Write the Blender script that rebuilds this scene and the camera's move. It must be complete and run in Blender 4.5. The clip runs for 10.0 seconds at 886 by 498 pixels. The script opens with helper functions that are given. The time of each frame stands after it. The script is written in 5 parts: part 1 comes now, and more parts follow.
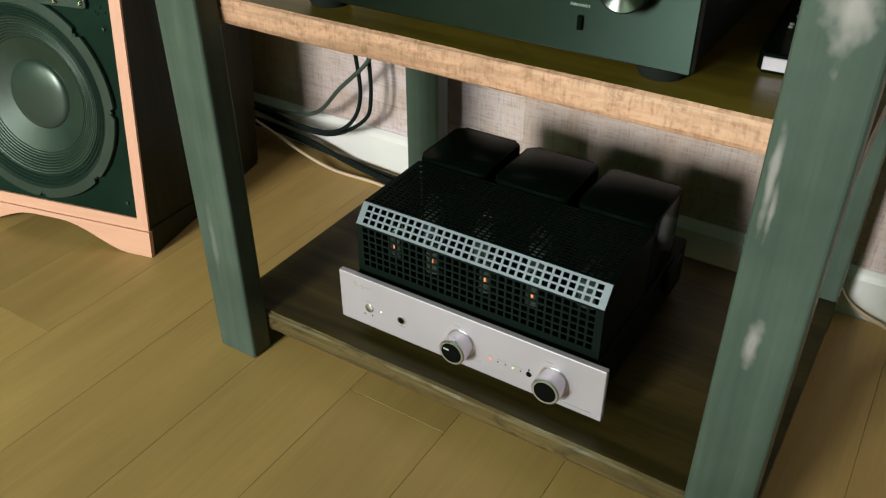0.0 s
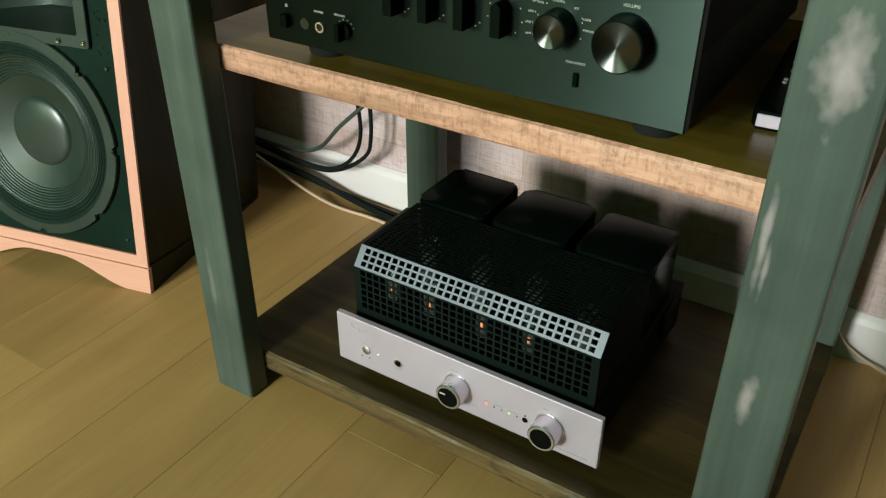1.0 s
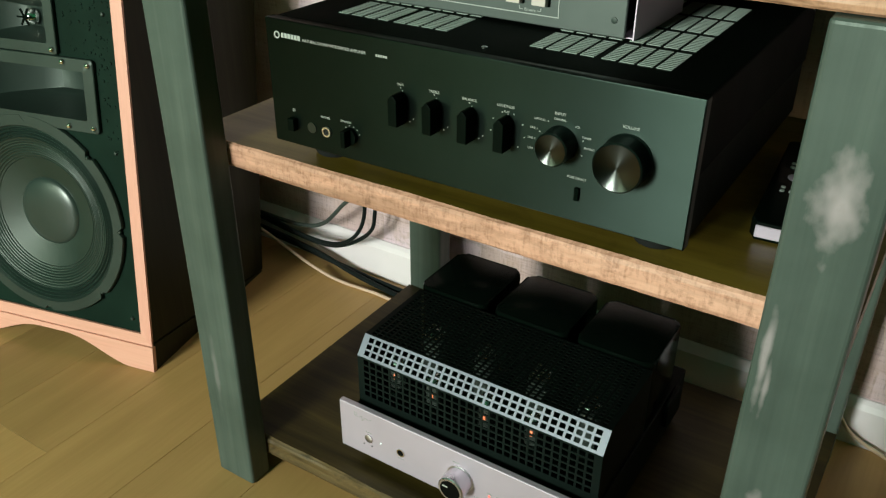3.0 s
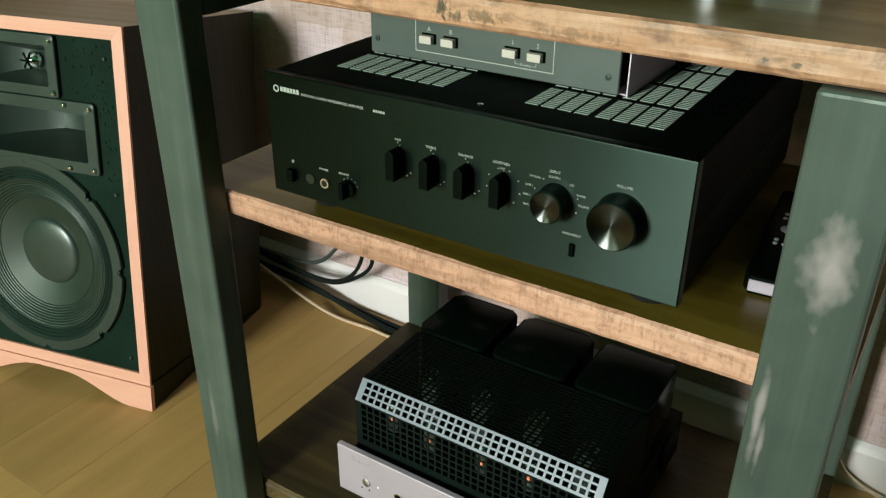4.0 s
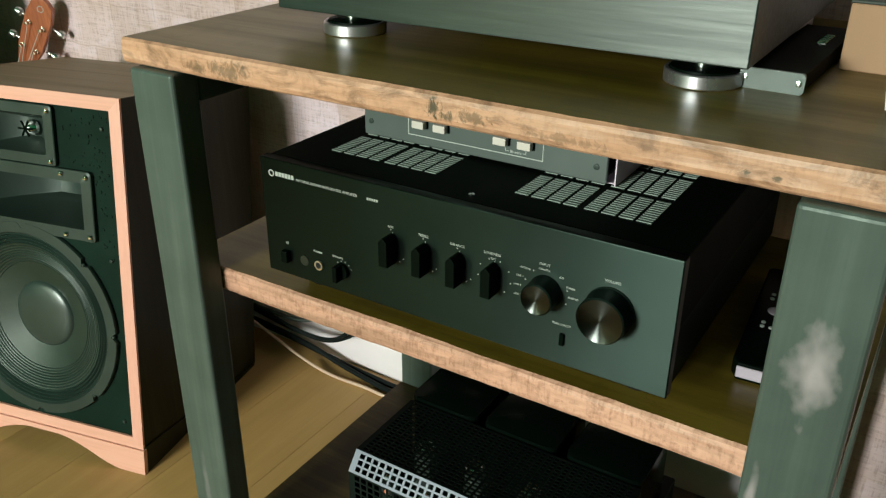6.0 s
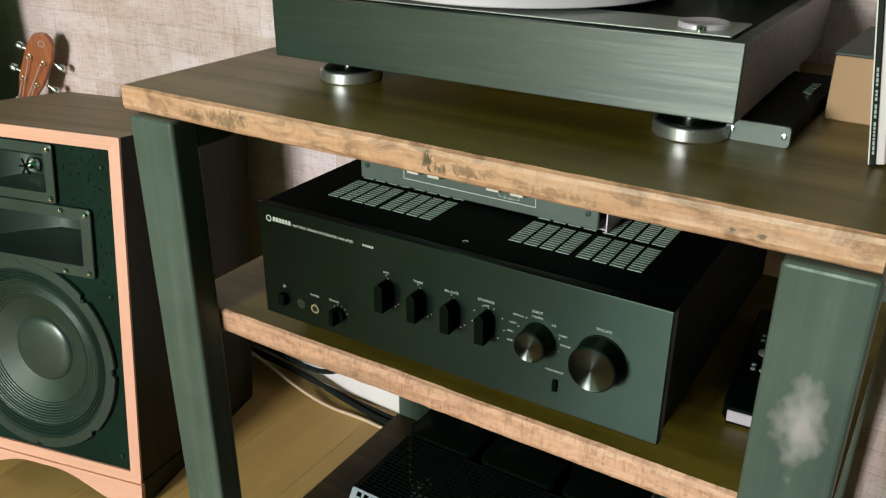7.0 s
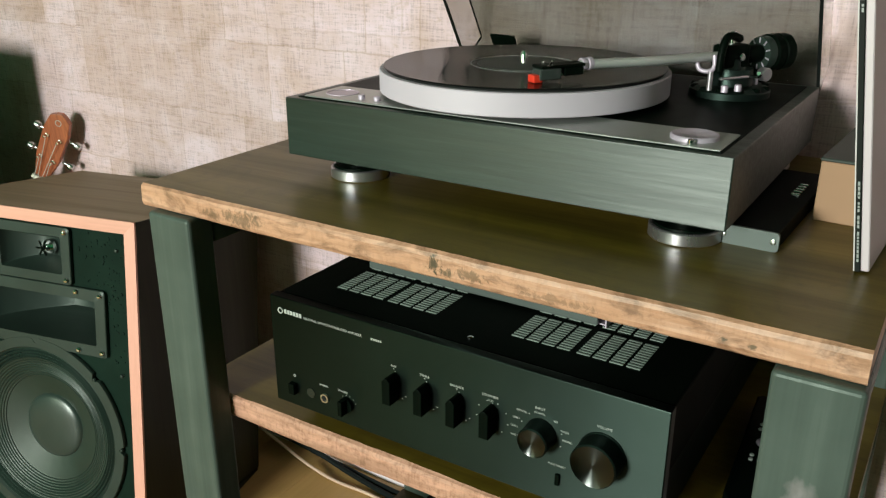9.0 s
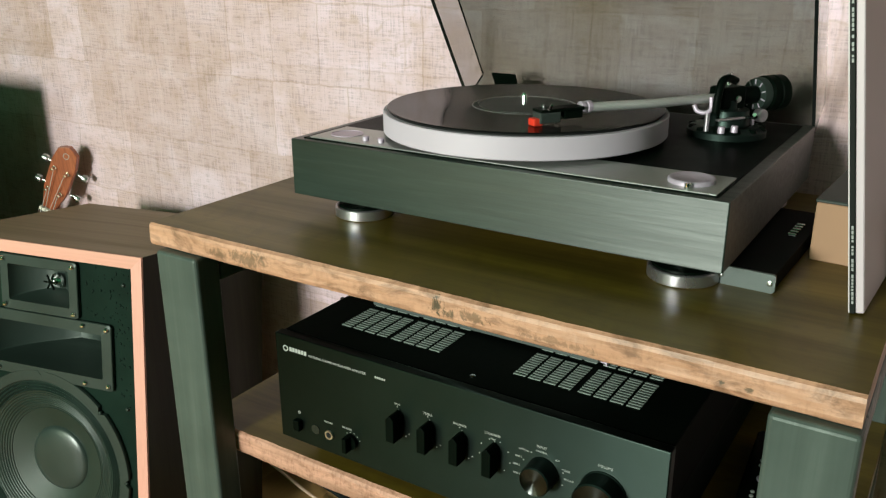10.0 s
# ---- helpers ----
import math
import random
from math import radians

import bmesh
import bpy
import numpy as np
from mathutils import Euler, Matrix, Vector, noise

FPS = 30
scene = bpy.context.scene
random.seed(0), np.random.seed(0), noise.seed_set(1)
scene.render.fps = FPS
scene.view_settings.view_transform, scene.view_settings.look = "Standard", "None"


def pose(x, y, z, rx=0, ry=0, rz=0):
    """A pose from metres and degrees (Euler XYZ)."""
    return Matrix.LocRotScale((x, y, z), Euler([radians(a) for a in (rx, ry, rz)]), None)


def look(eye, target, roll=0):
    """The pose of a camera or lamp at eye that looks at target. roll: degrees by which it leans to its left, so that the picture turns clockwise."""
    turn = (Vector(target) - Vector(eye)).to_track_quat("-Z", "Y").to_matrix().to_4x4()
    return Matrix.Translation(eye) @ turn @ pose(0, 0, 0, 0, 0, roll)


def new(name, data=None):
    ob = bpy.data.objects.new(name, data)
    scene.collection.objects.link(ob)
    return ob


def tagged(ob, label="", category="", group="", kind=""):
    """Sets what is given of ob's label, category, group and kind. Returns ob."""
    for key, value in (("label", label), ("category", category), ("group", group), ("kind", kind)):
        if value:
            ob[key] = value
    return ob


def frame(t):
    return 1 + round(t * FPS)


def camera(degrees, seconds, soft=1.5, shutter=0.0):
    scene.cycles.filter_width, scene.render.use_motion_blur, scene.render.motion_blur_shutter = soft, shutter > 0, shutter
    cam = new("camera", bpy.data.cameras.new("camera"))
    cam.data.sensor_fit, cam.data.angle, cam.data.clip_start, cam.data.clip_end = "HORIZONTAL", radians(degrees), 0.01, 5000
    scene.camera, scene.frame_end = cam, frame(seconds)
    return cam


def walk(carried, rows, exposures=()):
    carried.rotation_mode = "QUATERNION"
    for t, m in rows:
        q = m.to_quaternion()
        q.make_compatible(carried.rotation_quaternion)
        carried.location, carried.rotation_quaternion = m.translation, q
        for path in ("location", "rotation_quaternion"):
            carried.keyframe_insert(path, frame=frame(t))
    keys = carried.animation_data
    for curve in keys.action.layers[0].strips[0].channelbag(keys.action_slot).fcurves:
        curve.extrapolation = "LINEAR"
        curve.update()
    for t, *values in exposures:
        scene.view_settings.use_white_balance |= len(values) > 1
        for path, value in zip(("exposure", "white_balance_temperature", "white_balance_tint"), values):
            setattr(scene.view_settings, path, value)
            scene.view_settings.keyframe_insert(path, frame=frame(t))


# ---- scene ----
cam = camera(55.50, 10.0, soft=1.3)
# seconds, eye x y z, yaw, pitch, roll
PATH = [
    (0.0, 0.3798, -0.6246, 0.7646, 32.38, -34.20, -0.26),
    (0.5, 0.3780, -0.6183, 0.7768, 32.49, -33.51, -0.16),
    (1.0, 0.3780, -0.6124, 0.7887, 32.50, -32.70, 0.09),
    (1.5, 0.3749, -0.6079, 0.8024, 32.54, -31.93, 0.22),
    (2.0, 0.3701, -0.6053, 0.8160, 32.64, -31.16, 0.31),
    (2.5, 0.3678, -0.6015, 0.8277, 32.67, -30.36, 0.28),
    (4.0, 0.3645, -0.5895, 0.8687, 32.63, -28.10, 0.24),
    (4.5, 0.3640, -0.5880, 0.8841, 32.58, -27.45, 0.29),
    (5.0, 0.3607, -0.5840, 0.8966, 32.49, -26.94, 0.31),
    (5.5, 0.3581, -0.5805, 0.9065, 32.33, -26.48, 0.34),
    (7.0, 0.3620, -0.5765, 0.9490, 32.07, -24.81, 0.19),
    (7.5, 0.3624, -0.5792, 0.9603, 32.11, -23.97, 0.19),
    (8.0, 0.3652, -0.5811, 0.9729, 32.17, -23.00, 0.17),
    (8.5, 0.3670, -0.5840, 0.9855, 32.29, -22.07, 0.09),
    (9.0, 0.3678, -0.5896, 0.9987, 32.33, -21.14, 0.02),
    (9.5, 0.3692, -0.5934, 1.0097, 32.42, -20.26, -0.05),
    (10.0, 0.3725, -0.5963, 1.0192, 32.55, -19.57, -0.17),
]


def aim(x, y, z, yaw, pitch, roll):
    a, b = radians(yaw), radians(pitch)
    return look((x, y, z), (x - math.sin(a) * math.cos(b), y + math.cos(a) * math.cos(b), z + math.sin(b)), roll)


walk(cam, [(t, aim(*row)) for t, *row in PATH], exposures=[(0.0, -0.28, 6500.0, -64.0), (5.0, -0.28, 6500.0, -62.0), (10.0, -0.25, 6500.0, -57.0)])

# ---- light: a window behind the camera, faint sky outside ----
world = bpy.data.worlds.new("sky")
scene.world = world
world.use_nodes = True
wn = world.node_tree.nodes
sky = wn.new("ShaderNodeTexSky")
sky.sky_type, sky.sun_disc, sky.sun_elevation, sky.sun_rotation = "NISHITA", False, radians(35), radians(200)
world.node_tree.links.new(sky.outputs[0], wn["Background"].inputs[0])
wn["Background"].inputs[1].default_value = 0.05


def area_lamp(name, place, target, wide, high, watts, colour):
    data = bpy.data.lights.new(name, "AREA")
    data.shape, data.size, data.size_y, data.energy, data.color = "RECTANGLE", wide, high, watts, colour
    ob = new(name, data)
    ob.matrix_world = look(place, target)
    return tagged(ob, kind="structure")


area_lamp("window_light", (-0.55, -3.62, 1.4), (-0.3, 0.5, 0.7), 0.65, 0.9, 282.0, (1.0, 0.74, 0.92))
# added fill lamp with no window known there; brightens the left floor
area_lamp("side_fill_light", (-1.95, -3.62, 1.3), (-0.6, 0.5, 0.3), 0.9, 1.2, 30.0, (1.0, 0.84, 0.78))

# ---- materials ----
def nodes_of(name):
    m = bpy.data.materials.new(name)
    m.use_nodes = True
    return m, m.node_tree.nodes, m.node_tree.links, m.node_tree.nodes["Principled BSDF"]


def ramp(n, l, source, stops):
    r = n.new("ShaderNodeValToRGB")
    els = r.color_ramp.elements
    while len(els) < len(stops):
        els.new(0.5)
    for e, (p, c) in zip(els, stops):
        e.position, e.color = p, (c[0], c[1], c[2], 1)
    l.new(source, r.inputs[0])
    return r.outputs[0]


def coords(n, l, scale=(1, 1, 1), turn=(0, 0, 0), world_space=False):
    c = n.new("ShaderNodeTexCoord")
    m = n.new("ShaderNodeMapping")
    m.inputs["Scale"].default_value = scale
    m.inputs["Rotation"].default_value = [radians(a) for a in turn]
    if world_space:
        g = n.new("ShaderNodeNewGeometry")
        l.new(g.outputs["Position"], m.inputs[0])
    else:
        l.new(c.outputs["Object"], m.inputs[0])
    return m.outputs[0]


def noise_tex(n, l, vec, scale, detail=4.0, rough=0.55, warp=0.0):
    t = n.new("ShaderNodeTexNoise")
    t.inputs["Scale"].default_value, t.inputs["Detail"].default_value = scale, detail
    t.inputs["Roughness"].default_value, t.inputs["Distortion"].default_value = rough, warp
    l.new(vec, t.inputs["Vector"])
    return t.outputs["Fac"]


def bump(n, l, bsdf, height, strength, distance=0.001):
    b = n.new("ShaderNodeBump")
    b.inputs["Strength"].default_value, b.inputs["Distance"].default_value = strength, distance
    l.new(height, b.inputs["Height"])
    l.new(b.outputs[0], bsdf.inputs["Normal"])
    return b


def blend(n, l, mode, a, b, fac):
    m = n.new("ShaderNodeMix")
    m.data_type, m.blend_type = "RGBA", mode
    for sock, v in ((m.inputs[0], fac), (m.inputs[6], a), (m.inputs[7], b)):
        if hasattr(v, "is_linked"):
            l.new(v, sock)
        elif isinstance(v, (int, float)):
            sock.default_value = v
        else:
            sock.default_value = (v[0], v[1], v[2], 1)
    return m.outputs[2]


def calc(n, l, op, a, b=0.0):
    m = n.new("ShaderNodeMath")
    m.operation = op
    for sock, v in zip(m.inputs, (a, b)):
        if hasattr(v, "is_linked"):
            l.new(v, sock)
        else:
            sock.default_value = v
    return m.outputs[0]


def painted(name, colour, rough=0.5, metal=0.0, vary=0.15, grain=900.0, relief=0.15, world_space=False, coat=0.0):
    """A plain finish with fine grain and broad smudges."""
    m, n, l, p = nodes_of(name)
    v = coords(n, l, world_space=world_space)
    big, fine = noise_tex(n, l, v, 9.0, 5), noise_tex(n, l, v, grain, 2)
    lo, hi = [c * (1 - vary) for c in colour], [min(1, c * (1 + vary)) for c in colour]
    l.new(ramp(n, l, big, [(0.3, lo), (0.7, hi)]), p.inputs["Base Color"])
    l.new(ramp(n, l, big, [(0.25, [max(0.02, rough - 0.07)] * 3), (0.75, [min(1, rough + 0.07)] * 3)]), p.inputs["Roughness"])
    p.inputs["Metallic"].default_value, p.inputs["Coat Weight"].default_value = metal, coat
    if max(colour) < 0.02:
        p.inputs["Specular IOR Level"].default_value = 0.035
    if relief:
        bump(n, l, p, fine, relief, 0.0004)
    return m


def wood(name, dark, mid, light, rough=0.45, scale=1.0, along=0, relief=0.25, coat=0.0, blotch=0.0, pore=0.6, sawn=0.0):
    """Long-grained wood; along is the axis of its grain."""
    m, n, l, p = nodes_of(name)
    s = [26.0 * scale] * 3
    s[along] = 1.6 * scale
    v = coords(n, l, s)
    g = noise_tex(n, l, v, 1.0, 7, 0.62, 0.6)
    s2 = [240.0] * 3
    s2[along] = 9.0
    pores = noise_tex(n, l, coords(n, l, s2), 1.0, 3)
    col = ramp(n, l, g, [(0.28, dark), (0.5, mid), (0.72, light)])
    col = blend(n, l, "MULTIPLY", col, ramp(n, l, pores, [(0.35, (0.6, 0.55, 0.5)), (0.55, (1, 1, 1))]), pore)
    height = calc(n, l, "ADD", g, pores)
    if sawn:
        # slanting saw marks and torn fibres
        cut = noise_tex(n, l, coords(n, l, (330, 60, 55), (0, 38, 0)), 1.0, 4, 0.6, 0.4)
        pits = noise_tex(n, l, coords(n, l, (70, 70, 110), (0, 20, 0)), 1.0, 5, 0.65, 0.9)
        rough_cut = calc(n, l, "ADD", calc(n, l, "MULTIPLY", cut, 0.6), pits)
        col = blend(n, l, "MULTIPLY", col, ramp(n, l, rough_cut, [(0.62, (0.42, 0.34, 0.28)), (0.82, (1, 1, 1)), (1.0, (1.12, 1.12, 1.12))]), sawn)
        height = calc(n, l, "ADD", height, calc(n, l, "MULTIPLY", rough_cut, 2.5 * sawn))
    if blotch:
        b = noise_tex(n, l, coords(n, l, (17, 17, 34), (0, 25, 0)), 1.0, 6, 0.68, 1.6)
        col = blend(n, l, "MIX", col, dark, calc(n, l, "MULTIPLY", ramp(n, l, b, [(0.5, (0, 0, 0)), (0.66, (1, 1, 1))]), blotch))
    l.new(col, p.inputs["Base Color"])
    l.new(ramp(n, l, g, [(0.2, [rough + 0.1] * 3), (0.8, [rough - 0.08] * 3)]), p.inputs["Roughness"])
    p.inputs["Coat Weight"].default_value, p.inputs["Coat Roughness"].default_value = coat, 0.12
    bump(n, l, p, height, relief, 0.0006)
    return m


def plain(name, colour, rough=0.5, metal=0.0, alpha=1.0):
    m, n, l, p = nodes_of(name)
    p.inputs["Base Color"].default_value = (*colour, 1)
    p.inputs["Roughness"].default_value, p.inputs["Metallic"].default_value = rough, metal
    return m


def glowing(name, colour, strength):
    m, n, l, p = nodes_of(name)
    p.inputs["Base Color"].default_value = (*colour, 1)
    p.inputs["Emission Color"].default_value, p.inputs["Emission Strength"].default_value = (*colour, 1), strength
    return m


def add_marks(m, marks, dark):
    """Knots and cracks with ragged edges: middle x, z and half-widths."""
    n, l = m.node_tree.nodes, m.node_tree.links
    p = n["Principled BSDF"]
    col = p.inputs["Base Color"].links[0].from_socket
    rag = noise_tex(n, l, coords(n, l, (1, 1, 0.6), (0, 35, 0), True), 160.0, 6, 0.7, 0.8)
    for cx, cz, rx, rz, much in marks:
        g = n.new("ShaderNodeNewGeometry")
        q = n.new("ShaderNodeVectorMath")
        q.operation = "SUBTRACT"
        l.new(g.outputs["Position"], q.inputs[0])
        q.inputs[1].default_value = (cx, -0.029, cz)
        d = n.new("ShaderNodeVectorMath")
        d.operation = "DIVIDE"
        l.new(q.outputs[0], d.inputs[0])
        d.inputs[1].default_value = (rx, 0.03, rz)
        ln = n.new("ShaderNodeVectorMath")
        ln.operation = "LENGTH"
        l.new(d.outputs[0], ln.inputs[0])
        edge = calc(n, l, "ADD", ln.outputs["Value"], calc(n, l, "MULTIPLY", calc(n, l, "SUBTRACT", rag, 0.5), 4.0))
        mask = calc(n, l, "MULTIPLY", ramp(n, l, edge, [(0.3, (1, 1, 1)), (0.8, (0, 0, 0))]), much)
        col = blend(n, l, "MIX", col, dark, mask)
    l.new(col, p.inputs["Base Color"])


SHELF_TOP = wood("stained_shelf_top", (0.055, 0.038, 0.006), (0.112, 0.079, 0.0125), (0.165, 0.119, 0.023), 0.36, 0.7, 0, 0.12, 0.0, 0.45, 0.25)
SHELF_TOP.node_tree.nodes["Principled BSDF"].inputs["Specular IOR Level"].default_value = 0.3
SHELF_EDGE = wood("sanded_shelf_edge", (0.14, 0.07, 0.04), (0.45, 0.25, 0.16), (0.58, 0.345, 0.245), 0.5, 0.8, 0, 0.5, 0.0, 0.75, 0.4, 0.25)
SAWN_EDGE = wood("rough_sawn_shelf_edge", (0.22, 0.117, 0.075), (0.55, 0.302, 0.222), (0.68, 0.415, 0.32), 0.6, 0.8, 0, 0.8, 0.0, 0.35, 0.3, 0.62)
add_marks(SHELF_EDGE, ((0.004, 0.725, 0.008, 0.012, 0.95), (0.014, 0.72, 0.012, 0.006, 0.8), (0.04, 0.723, 0.02, 0.006, 0.6), (-0.225, 0.724, 0.03, 0.012, 0.6), (-0.265, 0.722, 0.02, 0.008, 0.5), (0.25, 0.722, 0.004, 0.003, 0.8), (0.27, 0.721, 0.004, 0.003, 0.8), (0.12, 0.72, 0.05, 0.005, 0.4), (0.05, 0.466, 0.03, 0.006, 0.4), (0.2, 0.464, 0.03, 0.006, 0.4)), (0.05, 0.04, 0.022))
# one walnut in two tones: lit on top, sides coloured for shade
SPEAKER_TOP = wood("walnut_lit_top", (0.135, 0.096, 0.038), (0.17, 0.122, 0.05), (0.205, 0.148, 0.066), 0.5, 1.0, 0, 0.12, pore=0.25)
SPEAKER_SIDE = wood("walnut_shaded_side", (0.009, 0.0095, 0.002), (0.0145, 0.015, 0.003), (0.022, 0.0215, 0.0055), 0.5, 1.0, 2, 0.15)
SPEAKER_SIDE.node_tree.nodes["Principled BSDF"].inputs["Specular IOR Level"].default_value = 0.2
# bottom board: darker stain, and its shade also put into the colour
SHADED_TOP = wood("shaded_stain_board", (0.012, 0.0085, 0.002), (0.034, 0.024, 0.006), (0.068, 0.048, 0.013), 0.42, 0.9, 0, 0.15)
SHADED_TOP.node_tree.nodes["Principled BSDF"].inputs["Specular IOR Level"].default_value = 0.25
SHADED_EDGE = wood("shaded_stain_shelf_edge", (0.03, 0.02, 0.008), (0.1, 0.066, 0.026), (0.22, 0.145, 0.07), 0.5, 0.8, 0, 0.5, 0.1, 0.75)
CHERRY = wood("cherry_trim", (0.61, 0.295, 0.24), (0.64, 0.325, 0.27), (0.67, 0.355, 0.3), 0.45, 0.9, 2, 0.08, pore=0.12)
CHERRY_BASE = wood("cherry_riser", (0.59, 0.285, 0.225), (0.64, 0.335, 0.27), (0.69, 0.39, 0.32), 0.45, 0.9, 0, 0.1, pore=0.15)
BLACK = painted("black_enamel", (0.0018, 0.0034, 0.0022), 0.45, 0.0, 0.2)
BLACK_GLOSS = painted("black_gloss", (0.002, 0.0035, 0.0025), 0.16, 0.0, 0.2, relief=0.0)
BLACK_GLOSS.node_tree.nodes["Principled BSDF"].inputs["Specular IOR Level"].default_value = 0.035
BLACK_SATIN = painted("black_brushed_panel", (0.018, 0.027, 0.024), 0.4, 0.8, 0.15)
def brushed_panel():
    """Black anodised metal with level hairlines: a sheen narrow from side to side, tall up and down."""
    m, n, l, p = nodes_of("black_hairline_panel")
    v = coords(n, l)
    p.inputs["Metallic"].default_value, p.inputs["Roughness"].default_value = 0.95, 0.42
    p.inputs["Anisotropic"].default_value, p.inputs["Anisotropic Rotation"].default_value = 0.93, 0.25
    smudge, hair = noise_tex(n, l, v, 11.0, 5), noise_tex(n, l, coords(n, l, (6, 900, 900)), 1.0, 2)
    l.new(ramp(n, l, smudge, [(0.3, (0.0175, 0.0235, 0.0205)), (0.7, (0.0225, 0.0295, 0.027))]), p.inputs["Base Color"])
    t = n.new("ShaderNodeTangent")
    t.direction_type, t.axis = "RADIAL", "Z"
    l.new(t.outputs[0], p.inputs["Tangent"])
    bump(n, l, p, hair, 0.04, 0.0003)
    return m


HAIRLINE = brushed_panel()
RUBBER = painted("black_rubber", (0.014, 0.014, 0.014), 0.6)
SILVER = painted("silver_anodised", (0.54, 0.45, 0.56), 0.45, 0.4, 0.05, 1400, 0.08)
CHROME = plain("chrome", (0.8, 0.8, 0.8), 0.12, 1.0)
WHITE_INK = plain("white_ink", (0.42, 0.42, 0.41), 0.6)
KNOB_SILVER = painted("turned_silver", (0.69, 0.64, 0.7), 0.3, 0.95, 0.05, 1400, 0.05)
GREY_INK = plain("grey_ink", (0.3, 0.3, 0.3), 0.6)
WHITE_PAINT = painted("white_trim_paint", (0.8, 0.7, 0.77), 0.4, 0, 0.04, 300, 0.08, True)

# ---- building helpers ----
def part(name, bm, material, parent, label="", smooth=False):
    """One mesh object from a bmesh, under a thing or a part."""
    me = bpy.data.meshes.new(name)
    bm.to_mesh(me)
    bm.free()
    for m in material if isinstance(material, (list, tuple)) else [material]:
        me.materials.append(m)
    if smooth:
        me.shade_smooth()
        me.set_sharp_from_angle(angle=radians(38))
    ob = new(name, me)
    if parent:
        ob.parent = parent
    return tagged(ob, label=label)


def thing(name, label, category, m=None, group="", kind=""):
    ob = new(name)
    ob.empty_display_size = 0.05
    if m is not None:
        ob.matrix_world = m
    return tagged(ob, label, category, group, kind)


def box(bm, x0, x1, y0, y1, z0, z1, bevel=0.0, seg=2, m=None):
    """Adds a box with rounded edges to a bmesh."""
    b = bmesh.new()
    bmesh.ops.create_cube(b, size=1.0, matrix=Matrix.LocRotScale(((x0 + x1) / 2, (y0 + y1) / 2, (z0 + z1) / 2), None, (x1 - x0, y1 - y0, z1 - z0)))
    if bevel:
        bmesh.ops.bevel(b, geom=b.edges[:], offset=bevel, segments=seg, affect="EDGES", profile=0.5)
    if m is not None:
        bmesh.ops.transform(b, matrix=m, verts=b.verts)
    return join(bm, b)


def join(bm, b):
    t = bpy.data.meshes.new("t")
    b.to_mesh(t)
    b.free()
    bm.from_mesh(t)
    bpy.data.meshes.remove(t)
    return bm


def boxed(*a, **k):
    return box(bmesh.new(), *a, **k)


def lathe(bm, profile, seg=32, m=None):
    """Turns a profile of (radius, height) about z; ends at radius 0 are closed."""
    rings = []
    m = m or Matrix()
    for r, z in profile:
        if r < 1e-6:
            rings.append([bm.verts.new(m @ Vector((0, 0, z)))])
        else:
            rings.append([bm.verts.new(m @ Vector((r * math.cos(2 * math.pi * k / seg), r * math.sin(2 * math.pi * k / seg), z))) for k in range(seg)])
    for a, b in zip(rings, rings[1:]):
        for k in range(seg):
            j = (k + 1) % seg
            q = [a[k % len(a)], a[j % len(a)], b[j % len(b)], b[k % len(b)]]
            u = list(dict.fromkeys(q))
            if len(u) > 2:
                bm.faces.new(u)
    return bm


def turned(profile, seg=32, m=None):
    return lathe(bmesh.new(), profile, seg, m)


def smooth_line(points, steps=8):
    """A Catmull-Rom line through the points."""
    p = [Vector(q) for q in points]
    p = [2 * p[0] - p[1], *p, 2 * p[-1] - p[-2]]
    out = []
    for a, b, c, d in zip(p, p[1:], p[2:], p[3:]):
        for k in range(steps):
            t = k / steps
            out.append(0.5 * (2 * b + (c - a) * t + (2 * a - 5 * b + 4 * c - d) * t * t + (3 * b - a - 3 * c + d) * t ** 3))
    return [*out, p[-2]]


def tube(bm, points, radius, seg=8, steps=8):
    line = smooth_line(points, steps) if steps else [Vector(q) for q in points]
    rings, up = [], Vector((0.13, 0.21, 0.97))
    for k, q in enumerate(line):
        d = (line[min(k + 1, len(line) - 1)] - line[max(k - 1, 0)]).normalized()
        s = d.cross(up).normalized()
        u = s.cross(d)
        r = radius(k / (len(line) - 1)) if callable(radius) else radius
        rings.append([bm.verts.new(q + r * (math.cos(2 * math.pi * j / seg) * s + math.sin(2 * math.pi * j / seg) * u)) for j in range(seg)])
    for a, b in zip(rings, rings[1:]):
        for j in range(seg):
            bm.faces.new((a[j], a[(j + 1) % seg], b[(j + 1) % seg], b[j]))
    bm.faces.new(rings[0][::-1])
    bm.faces.new(rings[-1])
    return bm


def plate(bm, outline, z0, z1, m=None, bevel=0.0):
    """A flat plate from an outline in x and y, z0 to z1."""
    b = bmesh.new()
    lo = [b.verts.new((x, y, z0)) for x, y in outline]
    hi = [b.verts.new((x, y, z1)) for x, y in outline]
    b.faces.new(lo[::-1])
    top = b.faces.new(hi)
    for k in range(len(lo)):
        j = (k + 1) % len(lo)
        b.faces.new((lo[k], lo[j], hi[j], hi[k]))
    if bevel:
        bmesh.ops.bevel(b, geom=top.edges[:], offset=bevel, segments=2, affect="EDGES", profile=0.5)
    if m is not None:
        bmesh.ops.transform(b, matrix=m, verts=b.verts)
    return join(bm, b)


